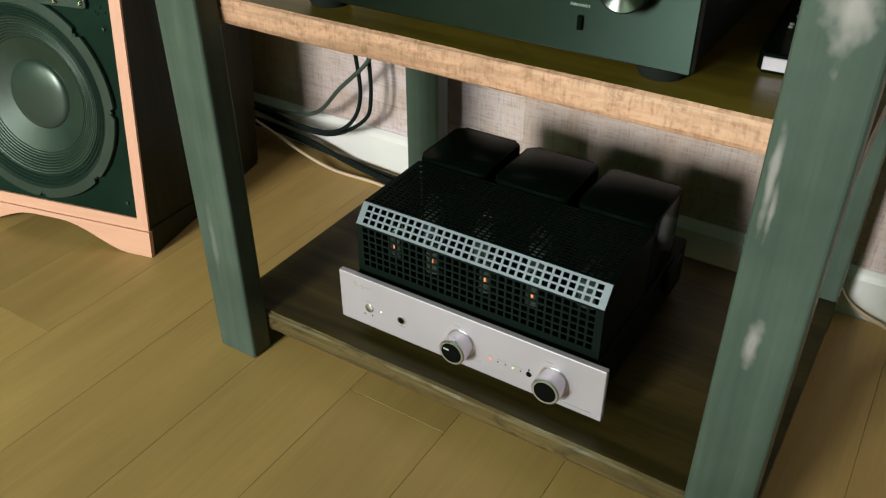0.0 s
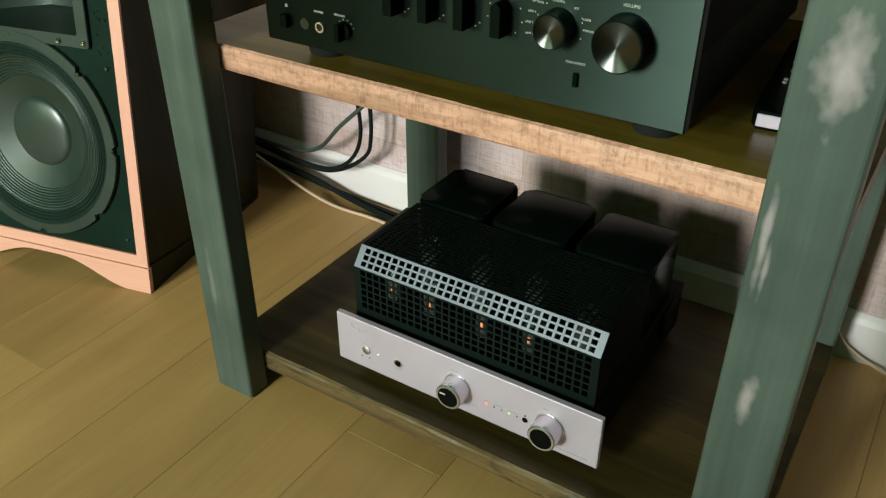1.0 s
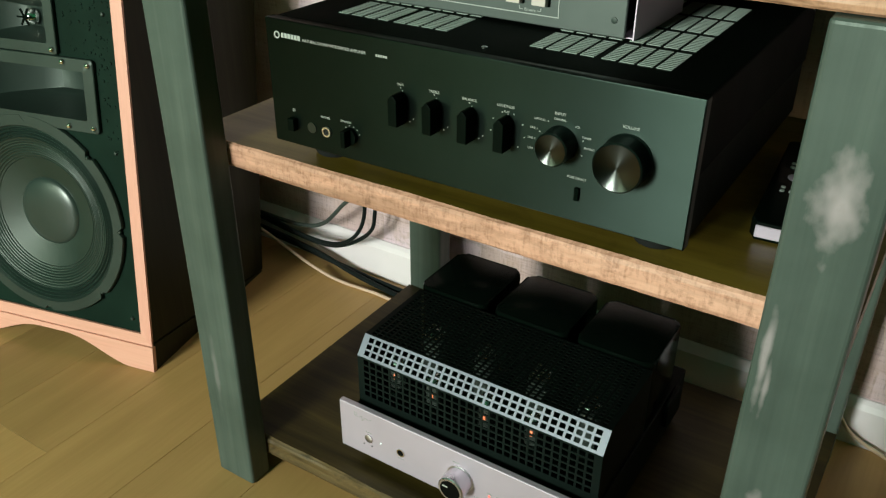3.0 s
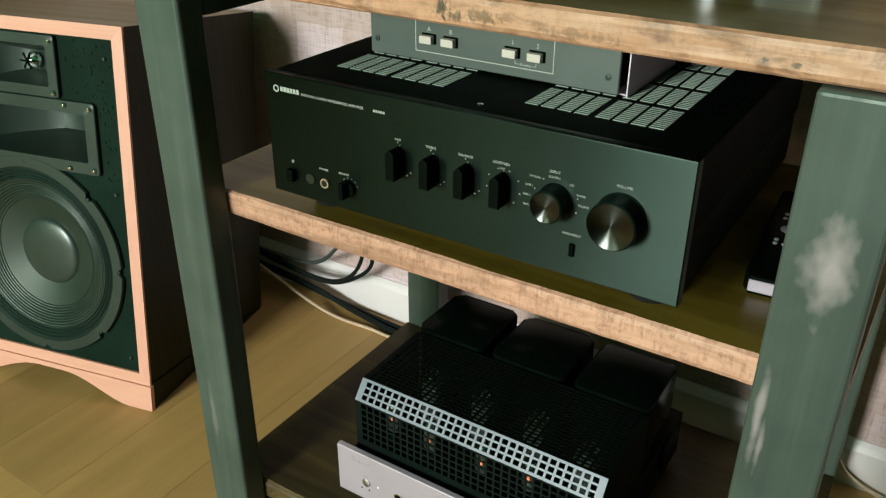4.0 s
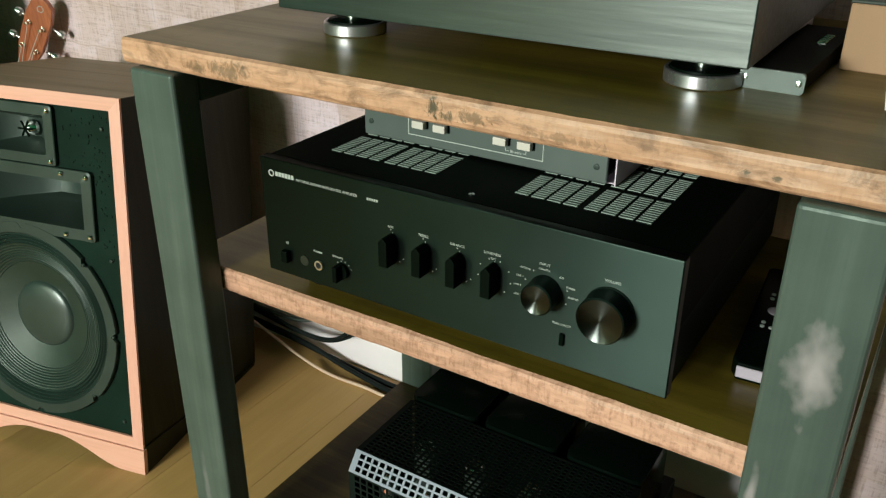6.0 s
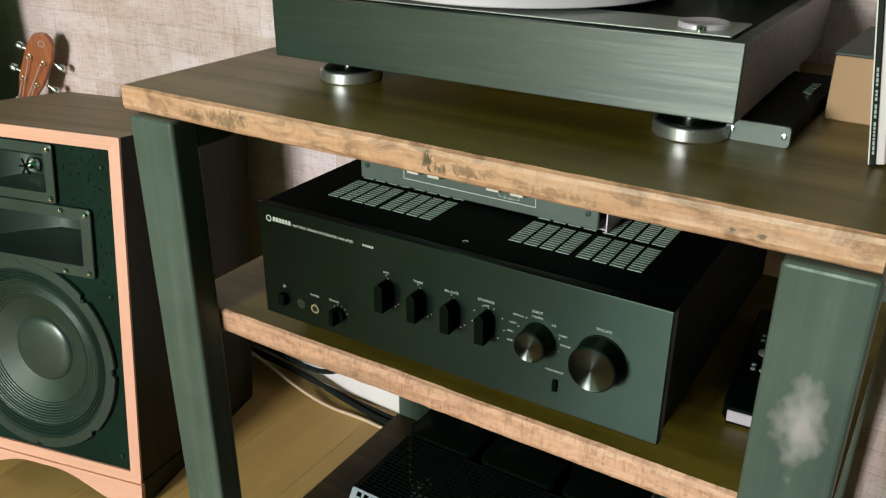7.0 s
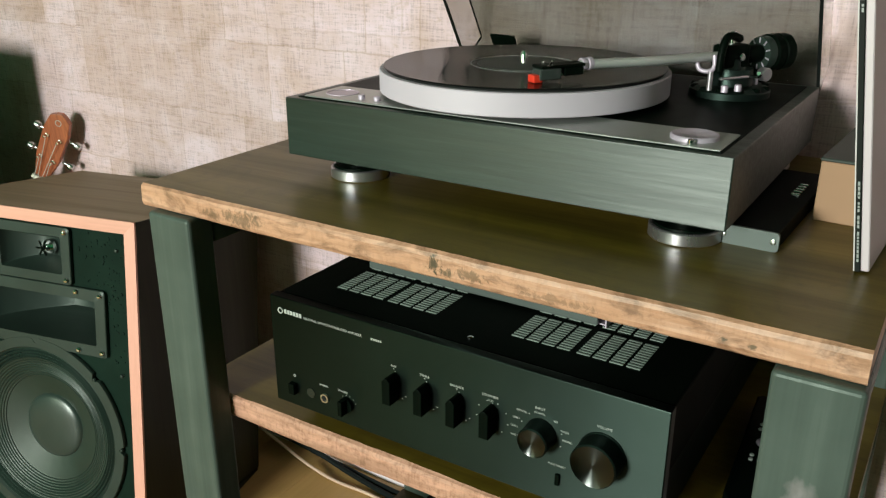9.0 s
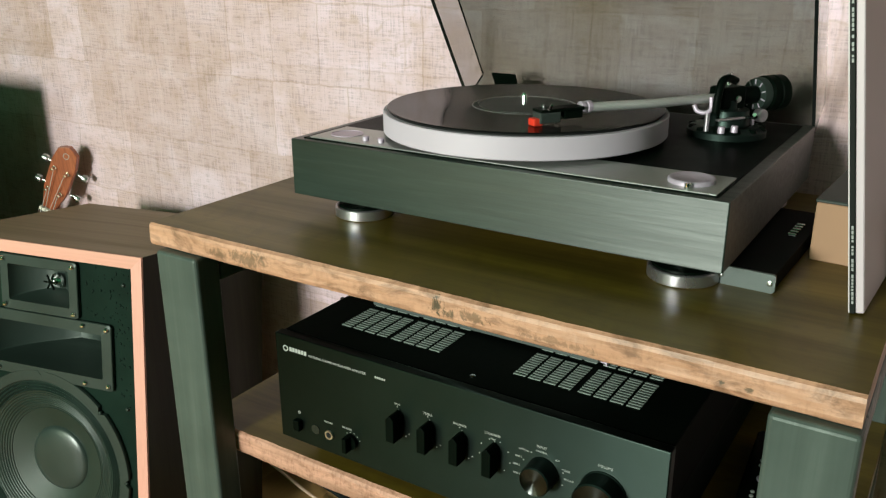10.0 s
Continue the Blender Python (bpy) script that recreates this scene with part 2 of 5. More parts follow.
def rounded(x0, x1, y0, y1, r, seg=5):
    out = []
    for cx, cy, a in ((x1 - r, y1 - r, 0), (x0 + r, y1 - r, 90), (x0 + r, y0 + r, 180), (x1 - r, y0 + r, 270)):
        out += [(cx + r * math.cos(radians(a + 90 * k / seg)), cy + r * math.sin(radians(a + 90 * k / seg))) for k in range(seg + 1)]
    return out


FRONT = pose(0, 0, 0, 90, 0, 0)  # lays x, y of a plate onto x, z; its z points to the viewer in front (-y)


def lettering(text, size, m, material, parent, name="lettering", centre=True, thick=0.00012):
    data = bpy.data.curves.new(name, "FONT")
    data.body, data.size, data.extrude = text, size, thick
    data.align_x, data.align_y = ("CENTER" if centre else "LEFT"), "CENTER"
    data.resolution_u = 2
    t = bpy.data.objects.new("t", data)
    scene.collection.objects.link(t)
    bpy.context.view_layer.update()
    me = bpy.data.meshes.new_from_object(t.evaluated_get(bpy.context.evaluated_depsgraph_get()))
    bpy.data.objects.remove(t)
    bpy.data.curves.remove(data)
    me.materials.clear()
    me.materials.append(material)
    ob = new(name, me)
    ob.parent = parent
    ob.matrix_local = m
    return ob

# ---- the room ----
def wallpaper():
    m, n, l, p = nodes_of("grasscloth_wallpaper")
    g = n.new("ShaderNodeNewGeometry")
    mp = n.new("ShaderNodeMapping")
    mp.inputs["Rotation"].default_value = (radians(-90), 0, 0)
    l.new(g.outputs["Position"], mp.inputs[0])
    v = mp.outputs[0]

    def stretched(sx, sy, detail=3, warp=0.0):
        q = n.new("ShaderNodeMapping")
        q.inputs["Scale"].default_value = (sx, sy, 1)
        l.new(v, q.inputs[0])
        return noise_tex(n, l, q.outputs[0], 1.0, detail, 0.6, warp)

    # pressed patches of bark cloth, two sizes laid over one another
    nz = n.new("ShaderNodeTexNoise")
    nz.inputs["Scale"].default_value, nz.inputs["Detail"].default_value = 22.0, 4.0
    l.new(v, nz.inputs["Vector"])
    sc = n.new("ShaderNodeVectorMath")
    sc.operation = "SCALE"
    sc.inputs["Scale"].default_value = 0.014
    l.new(nz.outputs["Color"], sc.inputs[0])
    q = n.new("ShaderNodeVectorMath")
    q.operation = "ADD"
    l.new(v, q.inputs[0])
    l.new(sc.outputs[0], q.inputs[1])

    def patches(width, height, offset, squash, low, high, seam):
        t = n.new("ShaderNodeTexBrick")
        t.offset, t.squash, t.squash_frequency = offset, squash, 3
        for k, val in (("Scale", 1.0), ("Mortar Size", seam), ("Mortar Smooth", 1.0), ("Brick Width", width), ("Row Height", height), ("Bias", 0.0)):
            t.inputs[k].default_value = val
        t.inputs["Color1"].default_value, t.inputs["Color2"].default_value = (*low, 1), (*high, 1)
        t.inputs["Mortar"].default_value = (0.8, 0.76, 0.7, 1)
        l.new(q.outputs[0], t.inputs["Vector"])
        return t.outputs["Color"]

    warp_x, weft = stretched(430, 30, 4), stretched(30, 430, 4)
    slubs, slubs2 = stretched(14, 190, 2, 0.5), stretched(160, 12, 2, 0.5)
    cloud = stretched(9, 11, 7, 0.6)
    tone = ramp(n, l, cloud, [(0.3, (0.51, 0.37, 0.36)), (0.5, (0.6, 0.455, 0.5)), (0.7, (0.67, 0.535, 0.62))])
    col = blend(n, l, "MULTIPLY", tone, patches(0.17, 0.135, 0.41, 0.62, (0.8, 0.75, 0.69), (1.06, 1.06, 1.11), 0.0025), 0.9)
    col = blend(n, l, "MULTIPLY", col, patches(0.31, 0.21, 0.27, 1.4, (0.9, 0.88, 0.84), (1.03, 1.03, 1.05), 0.003), 0.7)
    stain = stretched(34, 75, 6, 1.2)
    col = blend(n, l, "MIX", col, (0.38, 0.26, 0.19), calc(n, l, "MULTIPLY", ramp(n, l, stain, [(0.56, (0, 0, 0)), (0.72, (1, 1, 1))]), 0.45))
    fibre = calc(n, l, "ADD", warp_x, weft)
    col = blend(n, l, "MULTIPLY", col, ramp(n, l, fibre, [(0.78, (0.5, 0.48, 0.46)), (1.1, (1.12, 1.12, 1.12))]), 0.46)
    col = blend(n, l, "MIX", col, (0.78, 0.6, 0.63), calc(n, l, "MULTIPLY", ramp(n, l, slubs, [(0.6, (0, 0, 0)), (0.72, (1, 1, 1))]), 0.1))
    col = blend(n, l, "MIX", col, (0.78, 0.6, 0.63), calc(n, l, "MULTIPLY", ramp(n, l, slubs2, [(0.6, (0, 0, 0)), (0.72, (1, 1, 1))]), 0.14))
    l.new(col, p.inputs["Base Color"])
    p.inputs["Roughness"].default_value = 0.85
    bump(n, l, p, calc(n, l, "ADD", fibre, calc(n, l, "ADD", slubs, slubs2)), 0.5, 0.0012)
    return m


WALLPAPER = wallpaper()
# unseen walls and ceiling, made green so their bounce tints the shade
PLASTER = painted("shade_tint_plaster", (0.012, 0.085, 0.03), 0.9, 0, 0.08, 120, 0.2, True)
CEILING_PAINT = painted("shade_tint_ceiling", (0.03, 0.11, 0.05), 0.9, 0, 0.04, 120, 0.2, True)
WALL_Y, LEFT, RIGHT, BACK, HEIGHT = 0.505, -2.6, 2.2, -3.7, 2.45


def slab(name, material, *size, category="wall", label=""):
    return tagged(part(name, boxed(*size), material, None), label, category, kind="structure")


slab("wall_north", WALLPAPER, LEFT, RIGHT, WALL_Y, WALL_Y + 0.12, 0, HEIGHT, label="beige grasscloth papered wall with woven patches")
slab("wall_west", PLASTER, LEFT - 0.12, LEFT, BACK, WALL_Y + 0.12, 0, HEIGHT, label="plain plaster side wall")
slab("wall_east", PLASTER, RIGHT, RIGHT + 0.12, BACK, WALL_Y + 0.12, 0, HEIGHT, label="plain plaster side wall")
slab("ceiling", CEILING_PAINT, LEFT - 0.12, RIGHT + 0.12, BACK - 0.12, WALL_Y + 0.12, HEIGHT, HEIGHT + 0.1, category="ceiling", label="plain painted ceiling")
# south wall, unseen, with its window opening and one added for the fill lamp
WX0, WX1, WZ0, WZ1 = -0.95, 0.25, 0.6, 1.9
bm = bmesh.new()
box(bm, LEFT, -2.45, BACK - 0.12, BACK, 0, HEIGHT)
box(bm, -1.45, WX0, BACK - 0.12, BACK, 0, HEIGHT)
box(bm, -2.45, -1.45, BACK - 0.12, BACK, 0, WZ0)
box(bm, -2.45, -1.45, BACK - 0.12, BACK, WZ1 + 0.1, HEIGHT)
box(bm, WX1, RIGHT, BACK - 0.12, BACK, 0, HEIGHT)
box(bm, WX0, WX1, BACK - 0.12, BACK, 0, WZ0)
box(bm, WX0, WX1, BACK - 0.12, BACK, WZ1, HEIGHT)
tagged(part("wall_south", bm, PLASTER, None), "unseen plain plaster wall with a window and an opening added for the fill lamp", "wall", kind="structure")

# unseen stepped block added behind the camera to shade floor and lower rack
bm = boxed(-0.487, -0.15, -1.72, -1.6, 0, 0.42)
box(bm, -0.15, -0.07, -1.72, -1.6, 0, 0.6)
box(bm, -0.07, RIGHT, -1.72, -1.6, 0, 0.62)
tagged(part("shade_blocker", bm, PLASTER, None), "unseen stepped block that shades the floor and lower rack", "wall", kind="structure")

# unseen block added to cast the shadow on the wall left of the ukulele
slab("shadow_caster", PLASTER, -1.95, -1.336, 0.18, 0.32, 0, 0.775, label="unseen low block that casts a shadow on the papered wall")

# skirting along the papered wall
bm = bmesh.new()
for x0, x1 in ((LEFT, -0.9), (-0.899, 0.86), (0.861, RIGHT)):
    plate(bm, [(0, 0), (0.013, 0), (0.013, 0.062), (0.009, 0.07), (0.004, 0.076), (0, 0.076)], x0, x1, Matrix(((0, 0, 1, 0), (-1, 0, 0, WALL_Y), (0, 1, 0, 0), (0, 0, 0, 1))))
tagged(part("baseboard", bm, WHITE_PAINT, None), "white painted skirting board along the wall", "baseboard", kind="structure")

floor = tagged(part("floor", boxed(LEFT, RIGHT, BACK, WALL_Y, -0.06, -0.004), plain("subfloor", (0.03, 0.02, 0.012), 0.9), None), "wide oak planks with tight dark joints", "floor", kind="structure")

# ---- the rack ----
X0, X1, YF, YB, LEG, DEEP = -0.359, 0.347, -0.035, 0.462, 0.062, 0.035
Z3, Z2, Z1 = 0.058, 0.484, 0.738  # tops of the three boards


def steel():
    m, n, l, p = nodes_of("clear_coated_steel")
    v = coords(n, l, (1, 1, 1), world_space=True)
    streak = noise_tex(n, l, coords(n, l, (60, 60, 2.2), world_space=True), 1.0, 5, 0.6, 0.3)
    cloud = noise_tex(n, l, v, 11.0, 5)
    col = ramp(n, l, streak, [(0.3, (0.068, 0.081, 0.073)), (0.55, (0.085, 0.1, 0.09)), (0.75, (0.112, 0.128, 0.117))])
    col = blend(n, l, "MULTIPLY", col, ramp(n, l, cloud, [(0.3, (0.7, 0.72, 0.7)), (0.7, (1.1, 1.1, 1.1))]), 0.8)
    rag = noise_tex(n, l, coords(n, l, (1, 1, 0.6), world_space=True), 75.0, 4, 0.5)
    fine = noise_tex(n, l, coords(n, l, (1, 1, 0.6), world_space=True), 300.0, 3)
    # rubbed bare patches: middle x, y, z and half-widths
    for cx, cz, rx, rz, much in ((0.3165, 0.588, 0.017, 0.042, 0.62), (0.3105, 0.306, 0.008, 0.028, 0.5), (0.294, 0.455, 0.004, 0.05, 0.5), (0.2995, 0.43, 0.003, 0.03, 0.4), (-0.335, 0.18, 0.005, 0.06, 0.15)):
        g = n.new("ShaderNodeNewGeometry")
        q = n.new("ShaderNodeVectorMath")
        q.operation = "SUBTRACT"
        l.new(g.outputs["Position"], q.inputs[0])
        q.inputs[1].default_value = (cx, -0.035, cz)
        d = n.new("ShaderNodeVectorMath")
        d.operation = "DIVIDE"
        l.new(q.outputs[0], d.inputs[0])
        d.inputs[1].default_value = (rx, 0.01, rz)
        ln = n.new("ShaderNodeVectorMath")
        ln.operation = "LENGTH"
        l.new(d.outputs[0], ln.inputs[0])
        edge = calc(n, l, "ADD", ln.outputs["Value"], calc(n, l, "MULTIPLY", calc(n, l, "SUBTRACT", rag, 0.5), 1.5))
        mask = ramp(n, l, edge, [(0.25, (1, 1, 1)), (1.0, (0, 0, 0))])
        mask = calc(n, l, "MULTIPLY", mask, calc(n, l, "MULTIPLY", calc(n, l, "ADD", calc(n, l, "MULTIPLY", fine, 0.4), 0.65), much))
        col = blend(n, l, "MIX", col, (0.58, 0.47, 0.52), mask)
    l.new(col, p.inputs["Base Color"])
    l.new(ramp(n, l, streak, [(0.3, (0.5, 0.5, 0.5)), (0.7, (0.3, 0.3, 0.3))]), p.inputs["Roughness"])
    p.inputs["Metallic"].default_value, p.inputs["Specular IOR Level"].default_value = 0.1, 0.22
    bump(n, l, p, cloud, 0.1, 0.001)
    return m


STEEL = steel()
rack = thing("audio_rack", "steel-legged rack with three stained live-edge wood shelves", "shelf", pose(0, 0, 0))
for x in (X0, X1 - LEG):
    for y in (YF, YB - DEEP):
        part("leg", boxed(x, x + LEG, y, y + DEEP - 0.0005, 0, 0.711, 0.004, 3), STEEL, rack, "dark clear-coated rectangular steel leg")

for x in (X0, X1 - LEG):
    part("side_rail", boxed(x + 0.001, x + LEG - 0.001, 0.0005, YB - DEEP - 0.0005, 0.676, 0.7105, 0.003, 2), STEEL, rack, "dark steel rail under the top board")


def board(name, x0, x1, yf, yb, top, thick, seed, face, edge, label):
    """A shelf with a sanded, slightly uneven front edge."""
    b = bmesh.new()
    nx = 240
    front = []
    xa, xb = x0, x1
    for k in range(nx + 1):
        front.append(xa + (xb - xa) * k / nx)
    prof = [(0.0045, 0.0), (0.0012, -0.0022), (0.0, -0.006), (0.0, -thick * 0.5), (0.0, -thick + 0.006), (0.0014, -thick + 0.002), (0.004, -thick)]
    grid = []
    for x in front:
        col = []
        for j, (dy, dz) in enumerate(prof):
            w = noise.noise((x * 9 + seed, j * 0.35, seed)) * 0.0016 + noise.noise((x * 45, j * 0.8, seed + 3)) * 0.0008 + noise.noise((x * 190 + j * 0.9, j * 1.3, seed + 5)) * 0.0002
            zz = noise.noise((x * 7, seed + 7.7, 0)) * 0.0012 if 0 < j < 6 else 0.0
            col.append(b.verts.new((x, yf + dy + w, top + dz + zz)))
        grid.append(col)
    for a, c in zip(grid, grid[1:]):
        for j in range(len(prof) - 1):
            f = b.faces.new((a[j], a[j + 1], c[j + 1], c[j]))
            f.material_index = 1
    out = [(xa, yb), (xb, yb)]
    hi = [b.verts.new((x, y, top)) for x, y in out]
    lo = [b.verts.new((x, y, top - thick)) for x, y in out]
    b.faces.new([c[0] for c in grid] + hi[::-1])
    b.faces.new([c[-1] for c in grid][::-1] + lo)
    chain_hi = [grid[0][0], *hi, grid[-1][0]]
    chain_lo = [grid[0][-1], *lo, grid[-1][-1]]
    for k in range(len(chain_hi) - 1):
        q = [chain_hi[k], chain_hi[k + 1], chain_lo[k + 1], chain_lo[k]]
        if k == 0:
            q = [c for c in grid[0]][::-1] + [hi[0], lo[0]]
        elif k == len(chain_hi) - 2:
            q = [c for c in grid[-1]] + [lo[-1], hi[-1]]
        f = b.faces.new(q)
        f.material_index = 1 if top > 0.6 else 0
    bmesh.ops.recalc_face_normals(b, faces=b.faces[:])
    return part(name, b, [face, edge], rack, label)


board("top_board", -0.373, 0.3445, -0.029, 0.475, Z1, 0.026, 1.3, SHELF_TOP, SHELF_EDGE, "dark stained board with a pale sanded front edge")
board("middle_board", X0, X1, 0.001, YB - DEEP - 0.001, Z2, 0.03, 5.1, SHELF_TOP, SAWN_EDGE, "dark stained board with a pale rough-sawn front edge")
board("bottom_board", X0, X1, 0.001, YB - DEEP - 0.001, Z3, 0.03, 9.7, SHADED_TOP, SHADED_EDGE, "dark stained board, its shade in the colour, with a dark worn front edge")

# ---- the loudspeaker ----
SPK = pose(-0.606, 0.062, 0, 0, 0, 13)
speaker = thing("loudspeaker", "floor-standing three-way loudspeaker in walnut with cherry trim, tilted back", "loudspeaker", SPK)
W, D, H, SLANT = 0.392, 0.335, 0.6, 8.0
TILTED = pose(0, 0, 0, -SLANT, 0, 0)
FOAM = painted("speckled_black_paint", (0.009, 0.017, 0.0125), 0.5, 0, 0.25, 260, 0.6)
CONE = painted("paper_cone", (0.016, 0.026, 0.0205), 0.42, 0.0, 0.25, 500, 0.25)
FRAME_GREY = painted("cast_frame_paint", (0.021, 0.03, 0.0255), 0.45, 0.2, 0.15, 500, 0.2)


def spk(name, bm, material, label="", smooth=False, parent=None):
    bmesh.ops.transform(bm, matrix=TILTED, verts=bm.verts)
    return part(name, bm, material, parent or speaker, label, smooth)


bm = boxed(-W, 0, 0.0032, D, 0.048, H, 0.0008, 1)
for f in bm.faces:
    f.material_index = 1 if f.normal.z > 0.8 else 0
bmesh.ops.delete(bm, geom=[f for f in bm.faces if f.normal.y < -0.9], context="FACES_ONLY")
spk("cabinet", bm, [SPEAKER_SIDE, SPEAKER_TOP], "walnut veneered cabinet with shade put into its side colour")


def baffle():
    """A sheet with cut-outs for the drivers."""
    b = bmesh.new()
    loops = [[(-W + 0.0192, 0.0632), (-0.0192, 0.0632), (-0.0192, H - 0.0192), (-W + 0.0192, H - 0.0192)]]
    loops.append([(-0.196 + 0.15 * math.cos(2 * math.pi * k / 64), 0.232 + 0.15 * math.sin(2 * math.pi * k / 64)) for k in range(64)])
    loops += [[(x0, z0), (x1, z0), (x1, z1), (x0, z1)] for x0, x1, z0, z1 in ((-0.26, -0.127, 0.497, 0.571), (-0.322, -0.07, 0.392, 0.477))]
    edges = []
    for lp in loops:
        v = [b.verts.new((x, 0.004, z)) for x, z in lp]
        edges += [b.edges.new((v[k], v[(k + 1) % len(v)])) for k in range(len(v))]
    bmesh.ops.triangle_fill(b, use_beauty=True, use_dissolve=False, edges=edges)
    out = bmesh.ops.extrude_face_region(b, geom=b.faces[:])
    bmesh.ops.translate(b, vec=(0, 0.009, 0), verts=[g for g in out["geom"] if isinstance(g, bmesh.types.BMVert)])
    bmesh.ops.recalc_face_normals(b, faces=b.faces[:])
    return b


spk("baffle", baffle(), FOAM, "black speckled baffle")


def mitred(x0, x1, z0, z1, w, y0, y1):
    """Four edging strips that meet in mitres."""
    o, i = [(x0, z0), (x1, z0), (x1, z1), (x0, z1)], [(x0 + w, z0 + w), (x1 - w, z0 + w), (x1 - w, z1 - w), (x0 + w, z1 - w)]
    out = []
    for k in range(4):
        j = (k + 1) % 4
        b = bmesh.new()
        lo = [b.verts.new((x, y0, z)) for x, z in (o[k], o[j], i[j], i[k])]
        hi = [b.verts.new((x, y1, z)) for x, z in (o[k], o[j], i[j], i[k])]
        b.faces.new(lo), b.faces.new(hi[::-1])
        for a in range(4):
            c = (a + 1) % 4
            b.faces.new((lo[a], hi[a], hi[c], lo[c]))
        bmesh.ops.recalc_face_normals(b, faces=b.faces[:])
        out.append(b)
    return out


for k, b in enumerate(mitred(-W, 0, 0.044, H, 0.019, -0.001, 0.003)):
    spk("edging", b, CHERRY if k % 2 else CHERRY_BASE, "pale cherry edging strip")

# riser with an arched cut-out, level on the floor
tan8 = math.tan(radians(SLANT))


def riser_strip(bm, outline, y0, y1):
    lo, hi = [bm.verts.new((x, y0, z)) for x, z in outline], [bm.verts.new((x, y1, max(z, y1 * tan8))) for x, z in outline]
    bm.faces.new(lo)
    bm.faces.new(hi[::-1])
    for k in range(len(lo)):
        j = (k + 1) % len(lo)
        bm.faces.new((lo[k], hi[k], hi[j], lo[j]))


bm = bmesh.new()
arch = [(-0.196 + 0.152 * u, 0.0355 * (0.5 + 0.5 * math.cos(math.pi * max(0.0, abs(u) - 0.16) / 0.84)) ** 0.8) for u in [1 - k / 12 for k in range(25)]]
riser_strip(bm, [(0.0025, 0.0), (0.0025, 0.0435), (-W - 0.003, 0.0435), (-W - 0.003, 0.0), *[(x, z if 0 < k < 24 else 0.0) for k, (x, z) in enumerate(arch[::-1])]], -0.004, 0.004)
bmesh.ops.recalc_face_normals(bm, faces=bm.faces[:])
spk("riser_front", bm, CHERRY_BASE, "cherry riser panel with an arched cut-out")
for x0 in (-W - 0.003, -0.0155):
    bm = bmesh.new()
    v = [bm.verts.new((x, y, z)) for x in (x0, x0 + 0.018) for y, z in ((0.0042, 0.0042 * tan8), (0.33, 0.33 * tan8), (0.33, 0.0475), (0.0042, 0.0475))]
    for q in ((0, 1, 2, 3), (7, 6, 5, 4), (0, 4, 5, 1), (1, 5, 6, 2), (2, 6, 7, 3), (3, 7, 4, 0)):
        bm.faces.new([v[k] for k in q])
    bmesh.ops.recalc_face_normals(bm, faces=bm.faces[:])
    spk("riser_side", bm, SPEAKER_SIDE, "walnut riser side in the shaded tone")

WOOF = pose(-0.196, 0.003, 0.232, 90, 0, 0)
wide = 0.1625
frame_ring = bmesh.new()
seg = 128
prof = [(wide, 0.0), (wide, 0.0045), (wide - 0.0012, 0.0065), (wide - 0.017, 0.0065), (wide - 0.02, 0.003)]
rings = []
for r, z in prof:
    ring = []
    for k in range(seg):
        a = 2 * math.pi * k / seg
        near = min(abs((a - j * math.pi / 4 + math.pi) % (2 * math.pi) - math.pi) for j in range(8))
        rr = r - (0.009 if near < 0.036 and r > wide - 0.005 else 0.0)
        ring.append(frame_ring.verts.new(WOOF @ Vector((rr * math.cos(a), rr * math.sin(a), z))))
    rings.append(ring)
for a, b in zip(rings, rings[1:]):
    for k in range(seg):
        frame_ring.faces.new((a[k], a[(k + 1) % seg], b[(k + 1) % seg], b[k]))
woofer = spk("woofer", frame_ring, FRAME_GREY, "twelve-inch woofer with a ribbed black cone", True)
surround = [(wide - 0.0195, 0.003)]
for k in range(1, 25):
    t = k / 24
    r = wide - 0.0195 - t * 0.017
    surround.append((r, 0.002 + 0.0022 * math.sin(3 * 2 * math.pi * t) - 0.003 * t))
spk("surround", turned(surround, 96, WOOF), painted("doped_cloth", (0.018, 0.028, 0.023), 0.32, 0.0, 0.2, 500, 0.15), "pleated cloth surround", True, woofer)
cone = []
for k in range(101):
    t = k / 100
    r = 0.126 - t * 0.0705
    rib = 0.0013 * max(0.0, math.sin(2 * math.pi * 17 * t)) if t < 0.53 else 0.0
    cone.append((r, -0.001 - 0.023 * t ** 0.92 + rib))
spk("cone", turned(cone, 96, WOOF), CONE, "black paper cone with concentric ribs", True, woofer)
dome = [(0.0556, -0.0241)] + [(0.055 * math.cos(a), -0.0239 + 0.0105 * math.sin(a)) for a in [math.pi / 2 * k / 12 for k in range(1, 13)]]
dome[-1] = (0.0, dome[-1][1])
spk("dust_cap", turned(dome, 64, WOOF), painted("dust_cap_paper", (0.027, 0.036, 0.032), 0.33, 0.0, 0.1, 600, 0.1), "domed grey dust cap", True, woofer)


def screw(x, z, parent, r=0.0045, y=-0.004, m=CHROME):
    spk("screw", turned([(r, 0.0), (r * 0.95, 0.0015), (r * 0.6, 0.003), (0, 0.0034)], 12, pose(x, y, z, 90, 0, 0)), m, "", True, parent)


for j in range(8):
    a = j * math.pi / 4
    screw(-0.196 + 0.1555 * math.cos(a), 0.232 + 0.1555 * math.sin(a), woofer, 0.0032, -0.0002, FRAME_GREY)


